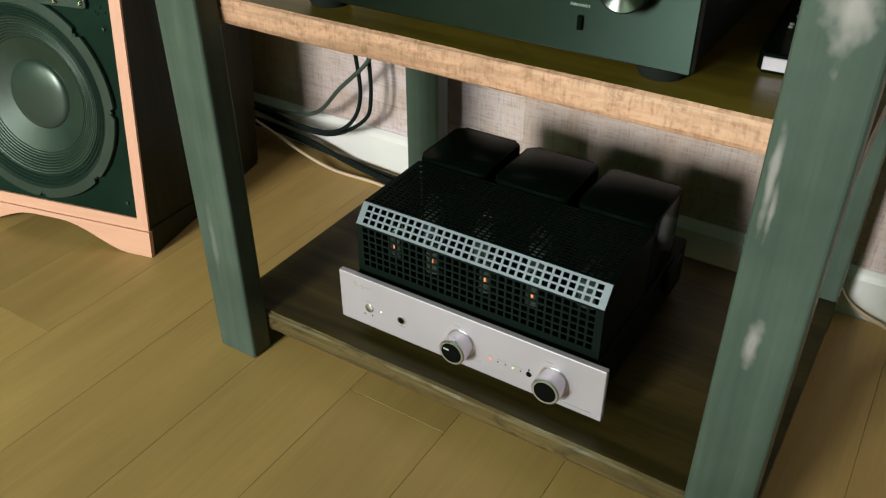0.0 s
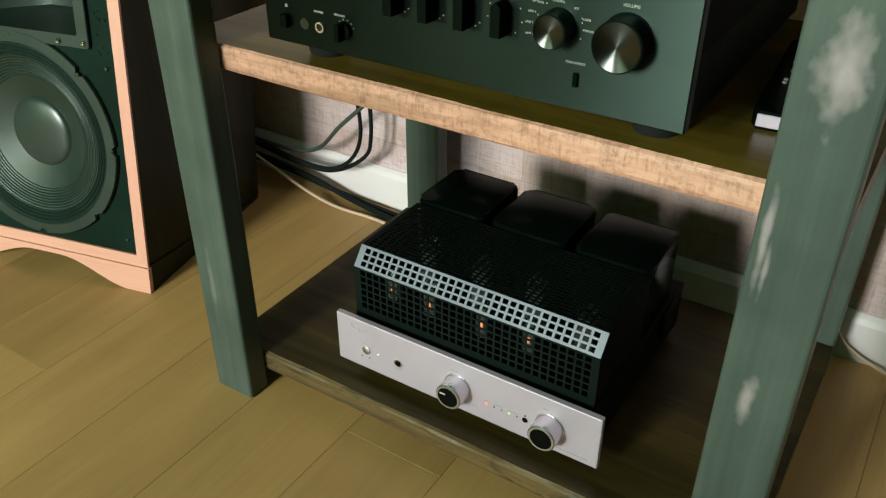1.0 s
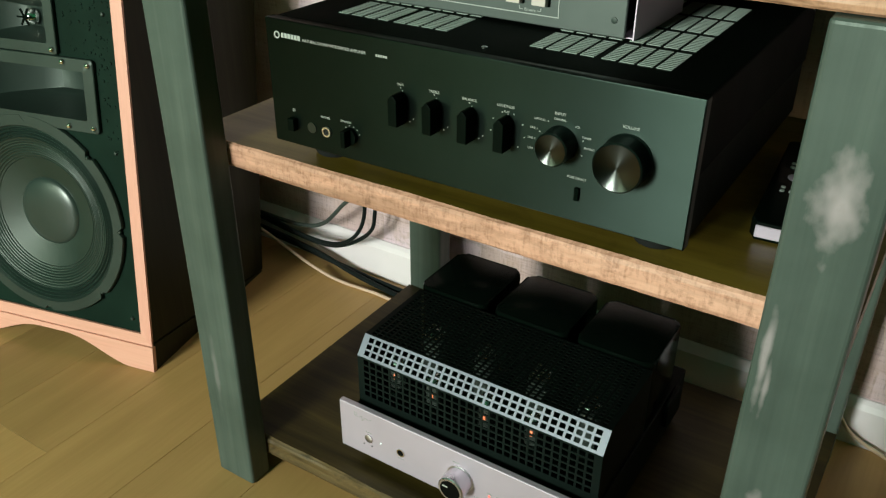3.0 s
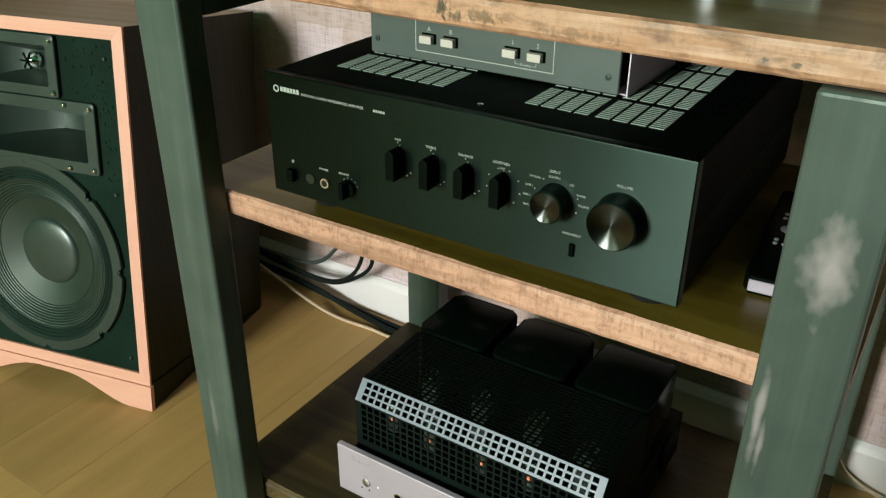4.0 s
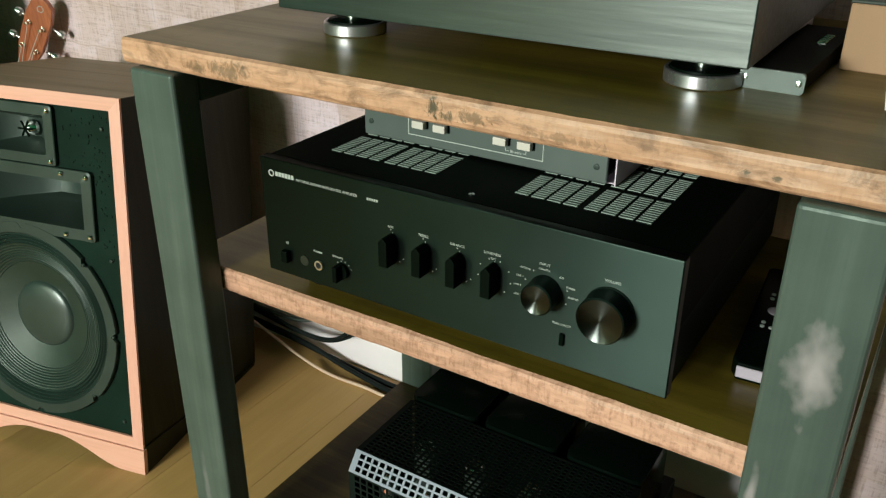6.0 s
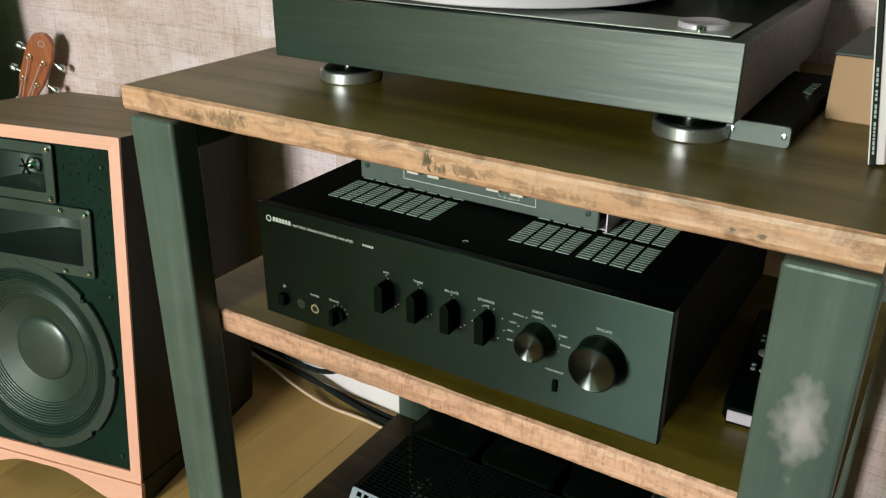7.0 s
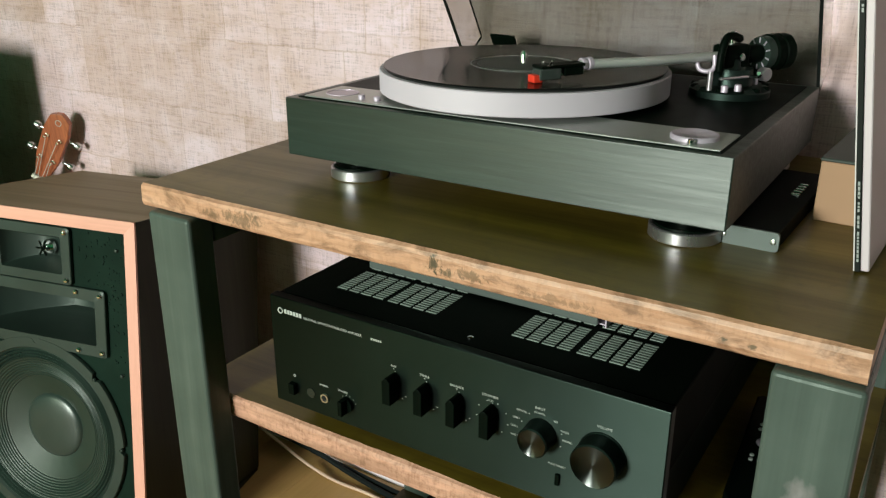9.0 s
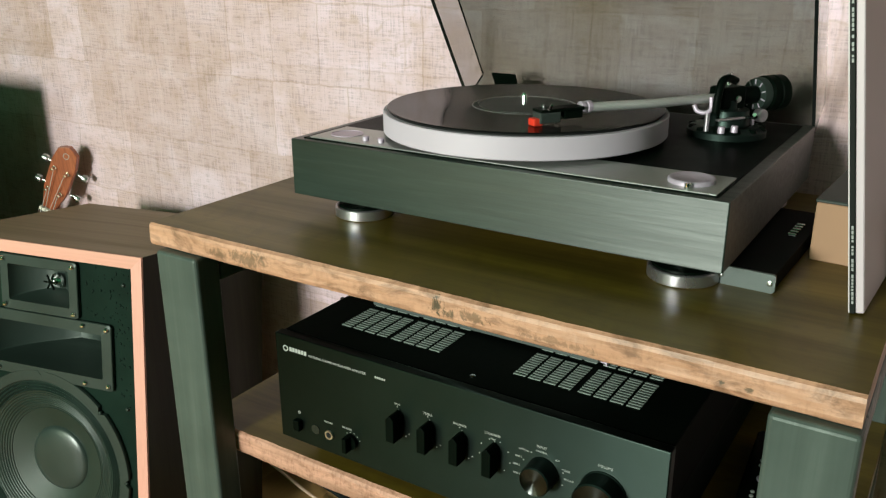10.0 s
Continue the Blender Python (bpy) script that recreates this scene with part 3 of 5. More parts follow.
def horn(name, x0, x1, z0, z1, mx, mz, depth, throat, label):
    """A flared horn on a flat flange; mx, mz are the flange's margins."""
    b = bmesh.new()
    y = -0.003
    oi = rounded(x0, x1, z0, z1, 0.006, 4)
    ii = rounded(x0 + mx, x1 - mx, z0 + mz, z1 - mz, 0.003, 4)
    back = [b.verts.new((x, 0.003, z)) for x, z in oi]
    edge = [b.verts.new((x, y + 0.001, z)) for x, z in oi]
    face = [b.verts.new((x + (0.001 if x < (x0 + x1) / 2 else -0.001), y, z + (0.001 if z < (z0 + z1) / 2 else -0.001))) for x, z in oi]
    lip = [b.verts.new((x, y, z)) for x, z in ii]
    chain = [back, edge, face, lip]
    cx, cz = (x0 + x1) / 2, (z0 + z1) / 2
    for k in range(1, 8):
        t = k / 7
        s = 1 - t ** 1.9
        tw, th = throat
        hx, hz = (x1 - x0) / 2 - mx, (z1 - z0) / 2 - mz
        sx, sz = (tw + (hx - tw) * s) / hx, (th + (hz - th) * (1 - t) ** 0.9) / hz
        chain.append([b.verts.new((cx + (x - cx) * sx, y + depth * t, cz + (z - cz) * sz)) for x, z in ii])
    for p, q in zip(chain, chain[1:]):
        for k in range(len(p)):
            j = (k + 1) % len(p)
            b.faces.new((p[k], p[j], q[j], q[k]))
    b.faces.new(chain[-1])
    bmesh.ops.recalc_face_normals(b, faces=b.faces[:])
    for f in b.faces:
        f.normal_flip()
    return spk(name, b, FRAME_GREY, label, True)


tweeter = horn("tweeter_horn", -0.2685, -0.118, 0.4895, 0.579, 0.016, 0.0155, 0.045, (0.012, 0.014), "small rectangular tweeter horn")
spk("phase_plug", turned([(0.012, 0.0), (0.012, 0.006), (0.007, 0.012), (0.0, 0.014)], 20, pose(-0.193, 0.038, 0.534, 90, 0, 0)), CHROME, "bright metal phase plug", True, tweeter)
for a in range(3):
    m = pose(-0.193, 0.022, 0.534, 0, a * 60, 0)
    spk("spoke", boxed(-0.013, 0.013, -0.001, 0.001, -0.0012, 0.0012, m=m), BLACK, "", False, tweeter)
midrange = horn("midrange_horn", -0.334, -0.058, 0.381, 0.4885, 0.0185, 0.018, 0.11, (0.02, 0.02), "wide rectangular midrange horn")
for x in (-0.261, -0.126):
    for z in (0.497, 0.571):
        screw(x, z, tweeter, 0.004)
for x, z in ((-0.326, 0.3895), (-0.066, 0.3895), (-0.326, 0.48), (-0.066, 0.48), (-0.11, 0.3885), (-0.282, 0.3885), (-0.11, 0.4815), (-0.282, 0.4815)):
    screw(x, z, midrange, 0.004)
for x, z in ((-0.037, 0.553), (-0.037, 0.355), (-0.036, 0.085), (-0.355, 0.553), (-0.355, 0.355), (-0.356, 0.085)):
    screw(x, z, speaker, 0.0035, 0.004, FRAME_GREY)
# drips of paint on the baffle
rnd = random.Random(8)
bm = bmesh.new()
for k in range(120):
    x, z = -0.025 - 0.085 * rnd.random() ** 1.2, 0.455 + 0.12 * rnd.random()
    if k > 90:
        x, z = -0.03 - 0.03 * rnd.random(), 0.35 + 0.2 * rnd.random()
    if x < -0.055 and z < 0.492:
        continue
    r = 0.001 + 0.0017 * rnd.random() ** 2
    lathe(bm, [(r, 0), (r * 0.8, r * 0.5), (0, r * 0.8)], 8, pose(x, 0.004, z, 90, 0, 0))
tagged(spk("paint_blob", bm, painted("lumpy_black_paint", (0.01, 0.018, 0.0135), 0.52, relief=0.0), "raised blobs of black paint", True), kind="stuff")

# ---- the integrated amplifier on the middle board ----
AX, AY, AZ = -0.0055, 0.0, Z2
amp = thing("integrated_amplifier", "black integrated amplifier with knobs and sliders along its front", "amplifier", pose(AX, AY, AZ))


def knob_metal():
    """Black spun metal: fine concentric turning marks."""
    m, n, l, p = nodes_of("spun_black_metal")
    p.inputs["Base Color"].default_value = (0.075, 0.077, 0.077, 1)
    p.inputs["Metallic"].default_value, p.inputs["Roughness"].default_value = 1.0, 0.28
    p.inputs["Anisotropic"].default_value, p.inputs["Anisotropic Rotation"].default_value = 0.9, 0.25
    t = n.new("ShaderNodeTangent")
    t.direction_type, t.axis = "RADIAL", "Z"
    l.new(t.outputs[0], p.inputs["Tangent"])
    return m


SPUN = knob_metal()
LID = painted("black_textured_lid", (0.002, 0.0032, 0.0022), 0.65, 0.0, 0.2, 1500, 0.3)
VENT_FIN = painted("grey_vent_fin", (0.23, 0.26, 0.24), 0.5, 0.3, 0.1)
part("front_panel", boxed(-0.2175, 0.2175, 0, 0.012, 0.022, 0.149, 0.0012, 2), HAIRLINE, amp, "black brushed aluminium front panel")
part("chassis", boxed(-0.2145, 0.2145, 0.0122, 0.38, 0.024, 0.08), BLACK, amp)
lid = part("lid", boxed(-0.216, 0.216, 0.0122, 0.384, 0.0802, 0.148, 0.002, 2), LID, amp, "black textured steel lid with vents")
for x in (-0.18, 0.18):
    for y in (0.05, 0.33):
        part("foot", turned([(0, 0), (0.02, 0), (0.022, 0.004), (0.022, 0.0215), (0, 0.0215)], 28, pose(x, y, 0.0)), RUBBER, amp, "round black foot", True)
# vents: cells of fine fins over dark slots
cell = bmesh.new()
box(cell, -0.0066, 0.0066, -0.0275, 0.0275, 0.0, 0.0003)
for k in range(11):
    y = -0.0245 + 0.0049 * k
    box(cell, -0.0064, 0.0064, y - 0.0011, y + 0.0011, 0.0003, 0.0011)
for f in cell.faces:
    f.material_index = 1 if f.calc_center_median().z > 0.0004 else 0
me = bpy.data.meshes.new("vent")
cell.to_mesh(me)
cell.free()
me.materials.append(BLACK), me.materials.append(VENT_FIN)
for start in (-0.1665, -0.1, 0.0455, 0.1125):
    for i in range(4):
        for row in range(4):
            if start < 0 and row > 2:
                continue
            ob = new("vent", me)
            ob.parent, ob.location = lid, (start + 0.0158 * i + 0.0055 - 0.0008, 0.079 + 0.0615 * row, 0.148)
part("lid_screw", turned([(0.003, 0), (0.003, 0.001), (0, 0.0016)], 12, pose(0.013, 0.028, 0.148)), CHROME, lid, "", True)


def on_panel(x, z, y=0.0):
    """A pose on the front panel from places in the room."""
    return pose(x - AX, -0.0002 - y, z - AZ, 90, 0, 0)


def panel_text(text, x, z, size=0.0036, m=WHITE_INK, centre=True):
    lettering(text, size, on_panel(x, z), m, amp, "lettering", centre)


def panel_bar(x, z, w, h, m=WHITE_INK, name="printed_mark"):
    part(name, boxed(x - AX - w / 2, x - AX + w / 2, -0.0004, 0.0002, z - AZ - h / 2, z - AZ + h / 2), m, amp)


# maker's mark as plain shapes
part("maker_mark", turned([(0.0036, 0), (0.0036, 0.0003), (0.0024, 0.0003), (0.0024, 0)], 24, on_panel(-0.2085, 0.6175)), WHITE_INK, amp)
for k in range(6):
    panel_bar(-0.2015 + 0.0041 * k, 0.6178, 0.003, 0.0046, name="maker_mark")
panel_text("NATURAL SOUND INTEGRATED AMPLIFIER", -0.1765, 0.6165, 0.0039, WHITE_INK, False)
for k in range(5):
    panel_bar(-0.0885 + 0.0027 * k, 0.6165, 0.0018, 0.0022, name="model_mark")
for text, x, z, s in (("PHONES", -0.154, 0.5435, 0.003), ("SPEAKERS", -0.1285, 0.5445, 0.003), ("BASS", -0.0625, 0.594, 0.0031), ("TREBLE", -0.0262, 0.594, 0.0034), ("BALANCE", 0.0102, 0.594, 0.0034), ("LOUDNESS", 0.046, 0.5952, 0.0034), ("FLAT", 0.047, 0.5905, 0.0024), ("INPUT", 0.0965, 0.5985, 0.0036), ("COAXIAL", 0.0965, 0.5938, 0.0026), ("OPTICAL", 0.0785, 0.5905, 0.0026), ("LINE 1", 0.0735, 0.582, 0.0026), ("LINE 2", 0.0715, 0.5728, 0.0026), ("LINE 3", 0.072, 0.5635, 0.0026), ("CD", 0.1125, 0.5905, 0.0026), ("TUNER", 0.121, 0.5828, 0.0026), ("PHONO", 0.124, 0.574, 0.0026), ("VOLUME", 0.157, 0.5995, 0.0036), ("PURE DIRECT", 0.1155, 0.5462, 0.0029)):
    panel_text(text, x, z, s)
# small dots of the scales
for cx, cz, r, a0, a1, nn in ((-0.0605, 0.574, 0.0155, -60, -40, 2), (-0.0237, 0.574, 0.0155, -60, -40, 2), (0.0127, 0.574, 0.0155, -60, -40, 2), (0.0485, 0.574, 0.0165, -50, 230, 8), (-0.122, 0.531, 0.0105, 20, 130, 5), (0.0985, 0.574, 0.0205, -20, 200, 7)):
    for k in range(nn):
        a = radians(a0 + (a1 - a0) * k / (nn - 1))
        panel_bar(cx + r * math.cos(a), cz + r * math.sin(a), 0.0009, 0.0009)
for x in (-0.0625, -0.0262, 0.0102):
    panel_bar(x, 0.5912, 0.0008, 0.0012)

# upright fin-shaped tone knobs
for x in (-0.0605, -0.0237, 0.0127, 0.0485):
    knob = part("tone_knob", turned([(0.006, 0), (0.006, 0.0015), (0.0, 0.0018)], 28, on_panel(x, 0.574)), BLACK, amp, "black fin-shaped tone knob", True)
    gx = x - AX
    part("grip", plate(bmesh.new(), [(gx - 0.0048, 0.0755), (gx + 0.0048, 0.0755), (gx + 0.0048, 0.1005), (gx + 0.0012, 0.1045), (gx - 0.0012, 0.1045), (gx - 0.0048, 0.1005)], 0.0015, 0.0175, FRONT, 0.0006), BLACK, knob)
    panel_bar(x, 0.5885, 0.0006, 0.001)
part("power_switch", boxed(-0.1955 - AX - 0.0042, -0.1955 - AX + 0.0042, -0.007, 0.0, 0.0385, 0.0515, 0.001, 2), BLACK, amp, "black push power switch")
part("power_glyph", turned([(0.0016, 0), (0.0016, 0.0003), (0.0011, 0.0003), (0.0011, 0)], 16, on_panel(-0.1945, 0.5435)), WHITE_INK, amp)
part("remote_window", turned([(0.0055, 0), (0.0055, 0.0006), (0, 0.0006)], 24, on_panel(-0.1725, 0.529)), plain("dark_window", (0.012, 0.016, 0.014), 0.25), amp, "", True)
part("headphone_jack", turned([(0.0052, 0), (0.0052, 0.002), (0.0036, 0.002), (0.0034, -0.008), (0, -0.008)], 28, on_panel(-0.153, 0.529)), plain("nickel_ring", (0.78, 0.72, 0.7), 0.3, 1.0), amp, "bright headphone socket", True)
part("jack_hole", turned([(0.0034, 0.0), (0, 0.0001)], 20, on_panel(-0.153, 0.529)), plain("hole_black", (0.002, 0.002, 0.002), 0.9), amp)
sel = part("speaker_selector", turned([(0.0085, 0), (0.0085, 0.004), (0.0, 0.0045)], 28, on_panel(-0.1235, 0.531)), BLACK, amp, "small black selector knob", True)
part("grip", boxed(-0.1235 - AX - 0.0028, -0.1235 - AX + 0.0028, -0.0135, -0.003, 0.0385, 0.0555, 0.0008, 2), BLACK, sel)
part("direct_button", boxed(0.117 - AX - 0.0022, 0.117 - AX + 0.0022, -0.003, 0.0, 0.0425, 0.0545, 0.0006, 1), BLACK_GLOSS, amp, "small black push button")


def round_knob(name, x, z, r, deep, label):
    m = on_panel(x, z)
    ob = part(name, turned([(0, 0), (r * 1.04, 0.0), (r * 1.04, 0.0012), (r, 0.002), (r, deep - 0.0012), (r - 0.0012, deep)], 64), BLACK_SATIN, amp, label, True)
    ob.matrix_local = m
    face = part("face", turned([(r - 0.0012, 0.0), (r - 0.0016, -0.0003), (0.0, -0.0003)], 64), SPUN, ob, "spun metal knob face", True)
    face.location = (0, 0, deep)
    return ob


round_knob("input_knob", 0.0985, 0.574, 0.0145, 0.02, "round black input selector knob")
round_knob("volume_knob", 0.1565, 0.573, 0.0208, 0.022, "large round black volume knob")

# ---- speaker selector box on the amplifier ----
SX, SY, SZ = -0.037, 0.112, Z2 + 0.1495
PANEL_GREY = painted("grey_panel_paint", (0.085, 0.095, 0.092), 0.42, 0.2, 0.1, 900, 0.15)
switchbox = thing("speaker_switch_box", "grey speaker switch box with pale push buttons on the amplifier", "switch box", pose(SX, SY, SZ))
part("front_panel", boxed(-0.138, 0.138, 0, 0.004, 0.001, 0.066, 0.0008, 1), PANEL_GREY, switchbox)
part("case", boxed(-0.131, 0.131, 0.0042, 0.13, 0.004, 0.064, 0.001, 1), BLACK, switchbox, "black steel case")
part("side_rim", box(box(boxed(0.1455, 0.1467, 0.001, 0.13, 0.0, 0.066), 0.1315, 0.1455, 0.006, 0.13, 0.0, 0.0012), 0.1315, 0.1455, 0.006, 0.13, 0.0648, 0.066), SILVER, switchbox, "bright edge of a side flange")


def sb(x, z):
    return x - SX, z - SZ


line = bmesh.new()
for x0, x1, z0, z1 in ((-0.1185, 0.0365, 0.6435, 0.6443), (-0.1185, -0.1177, 0.6443, 0.69), (0.0357, 0.0365, 0.6443, 0.69), (-0.1177, 0.0357, 0.6892, 0.69), (-0.0045, -0.0040, 0.6475, 0.6505), (0.0178, 0.0183, 0.6475, 0.6505), (-0.0045, -0.0005, 0.6472, 0.6476), (0.0145, 0.0183, 0.6472, 0.6476)):
    box(line, x0 - SX, x1 - SX, -0.0004, 0.0002, z0 - SZ, z1 - SZ)
part("printed_line", line, WHITE_INK, switchbox)
for text, x in (("A", -0.102), ("B", -0.0765), ("1", -0.0075), ("2", 0.019)):
    lettering(text, 0.0062, pose(x - SX, -0.0003, 0.667 - SZ, 90, 0, 0), WHITE_INK, switchbox)
    bx, bz = sb(x, 0.6578)
    bez = part("button_bezel", boxed(bx - 0.0085, bx + 0.0085, -0.0012, 0.0, bz - 0.0052, bz + 0.0052, 0.0006, 1), BLACK, switchbox)
    part("push_button", boxed(bx - 0.0074, bx + 0.0068, -0.008, -0.0012, bz - 0.0042, bz + 0.0036, 0.0008, 2), painted("ivory_plastic", (0.56, 0.49, 0.46), 0.45), bez, "ivory push button")
lettering("Bi-wire", 0.0042, pose(0.007 - SX, -0.0003, 0.6474 - SZ, 90, 0, 0), WHITE_INK, switchbox)
for x, z in ((-0.166, 0.6495), (0.0905, 0.6495), (-0.166, 0.688), (0.0905, 0.688)):
    part("screw", turned([(0.003, 0), (0.0028, 0.001), (0, 0.0014)], 12, pose(x - SX, 0, z - SZ, 90, 0, 0)), FRAME_GREY, switchbox, "", True)

# ---- remote control beside the amplifier ----
remote = thing("remote_control", "slim black remote control with a silver end on the board", "remote control", pose(0.262, 0.097, Z2, 0, 0, 4))
part("shell", plate(bmesh.new(), [(-0.022, 0.012), (-0.016, 0.0), (0.022, 0.0), (0.024, 0.006), (0.024, 0.205), (0.018, 0.21), (-0.018, 0.21), (-0.022, 0.205)], 0.0, 0.017, bevel=0.002), BLACK_GLOSS, remote)
part("end_cap", boxed(-0.0165, 0.0215, -0.002, -0.0003, 0.003, 0.0145, 0.0005, 1), SILVER, remote, "bright silver end cap")
for x, y, r in ((0.0, 0.11, 0.0085), (-0.008, 0.075, 0.0022), (0.0, 0.075, 0.0022), (0.008, 0.075, 0.0022), (-0.008, 0.083, 0.0022), (-0.008, 0.135, 0.0022), (0.0, 0.135, 0.0022), (0.008, 0.135, 0.0022), (-0.008, 0.145, 0.0022), (0.0, 0.145, 0.0022), (0.008, 0.145, 0.0022), (0.0, 0.155, 0.0022)):
    part("key", turned([(r, 0), (r, 0.0008), (r * 0.8, 0.0014), (0, 0.0015)], 16, pose(x, y, 0.017)), SILVER if r > 0.005 else GREY_INK, remote, "", True)

# ---- the tube amplifier on the bottom board ----
TX, TY, TZ = -0.0115, 0.033, Z3
tube_amp = thing("tube_amplifier", "tube amplifier with a silver front panel and a black perforated cage", "amplifier", pose(TX, TY, TZ))
CAGE = painted("black_cage_paint", (0.004, 0.0055, 0.0048), 0.36, 0.0, 0.2)
# black like the cage; the window's reflection is put into this pale colour
CAGE_BEVEL = painted("painted_sheen_cage_edge", (0.21, 0.21, 0.275), 0.42, 0.15, 0.08)
CAGE_FRONT = painted("dark_cage_front", (0.009, 0.0125, 0.0115), 0.36, 0.2, 0.15)


def perforated(name, origin, u, v, nu, nv, hole, margins, material, parent, thick=0.0012):
    """A sheet with nu by nv square holes, from its corner along u and v; margins: left, right, low, high."""
    o, u, v = Vector(origin), Vector(u), Vector(v)
    lu, lv = u.length, v.length
    u, v = u / lu, v / lv
    nrm = u.cross(v) * thick
    pu, pv = (lu - margins[0] - margins[1]) / nu, (lv - margins[2] - margins[3]) / nv

    def stops(total, first, pitch, count):
        out = [0.0]
        for k in range(count):
            c = first + pitch * (k + 0.5)
            out += [c - pitch * hole / 2, c + pitch * hole / 2]
        return [*out, total]

    su, sv = stops(lu, margins[0], pu, nu), stops(lv, margins[2], pv, nv)
    b = bmesh.new()
    front = [[b.verts.new(o + u * a + v * c) for c in sv] for a in su]
    back = [[b.verts.new(o + u * a + v * c - nrm) for c in sv] for a in su]
    for i in range(len(su) - 1):
        for j in range(len(sv) - 1):
            f, k = [front[i][j], front[i + 1][j], front[i + 1][j + 1], front[i][j + 1]], [back[i][j], back[i + 1][j], back[i + 1][j + 1], back[i][j + 1]]
            if i % 2 == 1 and j % 2 == 1:
                for a in range(4):
                    c = (a + 1) % 4
                    b.faces.new((f[a], f[c], k[c], k[a]))
            else:
                b.faces.new(f)
                b.faces.new(k[::-1])
    return part(name, b, material, parent)


panel = part("front_panel", boxed(-0.181, 0.181, 0, 0.008, 0.018, 0.0915, 0.0012, 2), SILVER, tube_amp, "silver anodised front panel")
part("chassis", boxed(-0.165, 0.165, 0.0082, 0.31, 0.016, 0.084, 0.002, 2), BLACK, tube_amp, "black steel chassis")
for x in (-0.14, 0.14):
    for y in (0.04, 0.27):
        part("foot", turned([(0, 0), (0.016, 0), (0.018, 0.0158), (0, 0.0158)], 24, pose(x, y, 0)), RUBBER, tube_amp, "", True)
cage = part("cage", boxed(-0.1635, 0.1625, 0.0195, 0.0225, 0.0842, 0.094), CAGE_FRONT, tube_amp, "black perforated tube cage")
XA, XB = -0.1635, 0.1625
perforated("cage_front", (XA, 0.0195, 0.094), (XB - XA, 0, 0), (0, 0, 0.061), 31, 6, 0.73, (0.008, 0.008, 0.0015, 0.0015), CAGE_FRONT, cage)
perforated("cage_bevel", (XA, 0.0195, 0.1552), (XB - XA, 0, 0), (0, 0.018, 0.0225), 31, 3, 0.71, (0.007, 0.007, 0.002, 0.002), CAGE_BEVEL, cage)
perforated("cage_top", (XA, 0.0376, 0.1779), (XB - XA, 0, 0), (0, 0.121, 0), 36, 19, 0.66, (0.006, 0.006, 0.003, 0.002), CAGE, cage)
for x in (XA + 0.0003, XB - 0.0015):
    b = bmesh.new()
    out = [(0.0198, 0.0845), (0.0198, 0.155), (0.0378, 0.1775), (0.1585, 0.1775), (0.1585, 0.0845)]
    lo, hi = [b.verts.new((x, y, z)) for y, z in out], [b.verts.new((x + 0.0012, y, z)) for y, z in out]
    b.faces.new(lo[::-1]), b.faces.new(hi)
    for k in range(5):
        j = (k + 1) % 5
        b.faces.new((lo[k], lo[j], hi[j], hi[k]))
    part("cage_side", b, CAGE, cage)
# transformer covers
for x0, x1 in ((-0.1665, -0.0665), (-0.0545, 0.0485), (0.0615, 0.1605)):
    part("transformer_cover", plate(bmesh.new(), rounded(x0, x1, 0.162, 0.269, 0.011, 6), 0.0843, 0.1825, bevel=0.004), BLACK_GLOSS, tube_amp, "glossy black transformer cover with rounded corners", True)
part("binding_post", turned([(0.005, 0), (0.005, 0.012), (0.007, 0.013), (0.007, 0.022), (0, 0.022)], 16, pose(0.13, 0.31, 0.05, -90, 0, 0)), CHROME, tube_amp, "", True)
part("power_socket", boxed(0.1655, 0.172, 0.22, 0.27, 0.05, 0.085, 0.002, 2), BLACK, tube_amp)
part("side_bolt", turned([(0.004, 0), (0.004, 0.002), (0, 0.003)], 12, pose(0.165, 0.235, 0.066, 0, 90, 0)), CHROME, tube_amp, "", True)

# valves behind the cage
GLASS = plain("valve_glass", (0.9, 0.95, 0.93), 0.05)
GLASS.node_tree.nodes["Principled BSDF"].inputs["Transmission Weight"].default_value = 1.0
FILAMENT = glowing("filament", (1.0, 0.25, 0.14), 0.5)
for x, y, r, h in ((-0.128, 0.055, 0.011, 0.055), (-0.07, 0.05, 0.011, 0.055), (0.004, 0.05, 0.011, 0.055), (0.064, 0.055, 0.011, 0.055), (-0.105, 0.105, 0.016, 0.076), (-0.03, 0.105, 0.016, 0.076), (0.045, 0.105, 0.016, 0.076), (0.118, 0.09, 0.016, 0.072)):
    valve = part("valve", turned([(0, 0), (r * 0.95, 0), (r * 0.95, 0.01), (0, 0.01)], 18, pose(x, y, 0.0843)), BLACK, tube_amp, "glass amplifier valve", True)
    g = part("bulb", turned([(r * 0.9, 0.0), (r, 0.006), (r, h - 0.018), (r * 0.8, h - 0.008), (r * 0.3, h), (0, h + 0.002)], 18, pose(x, y, 0.0945)), GLASS, valve, "clear glass bulb", True)
    g.visible_shadow = False
    part("plate_structure", boxed(x - r * 0.5, x + r * 0.5, y - r * 0.3, y + r * 0.3, 0.1, 0.0945 + h - 0.02), plain("valve_plate", (0.06, 0.065, 0.063), 0.45, 0.6), valve)
    part("getter", turned([(r * 0.75, 0), (r * 0.5, 0.004), (0, 0.005)], 14, pose(x, y, 0.0945 + h - 0.012)), CHROME, valve, "", True)
    if y < 0.06:
        part("filament", boxed(x - 0.0014, x + 0.0014, y - r * 0.3 - 0.0016, y - r * 0.3 - 0.0004, 0.0945 + h * 0.36, 0.0945 + h * 0.5), FILAMENT, valve, "glowing orange heater")


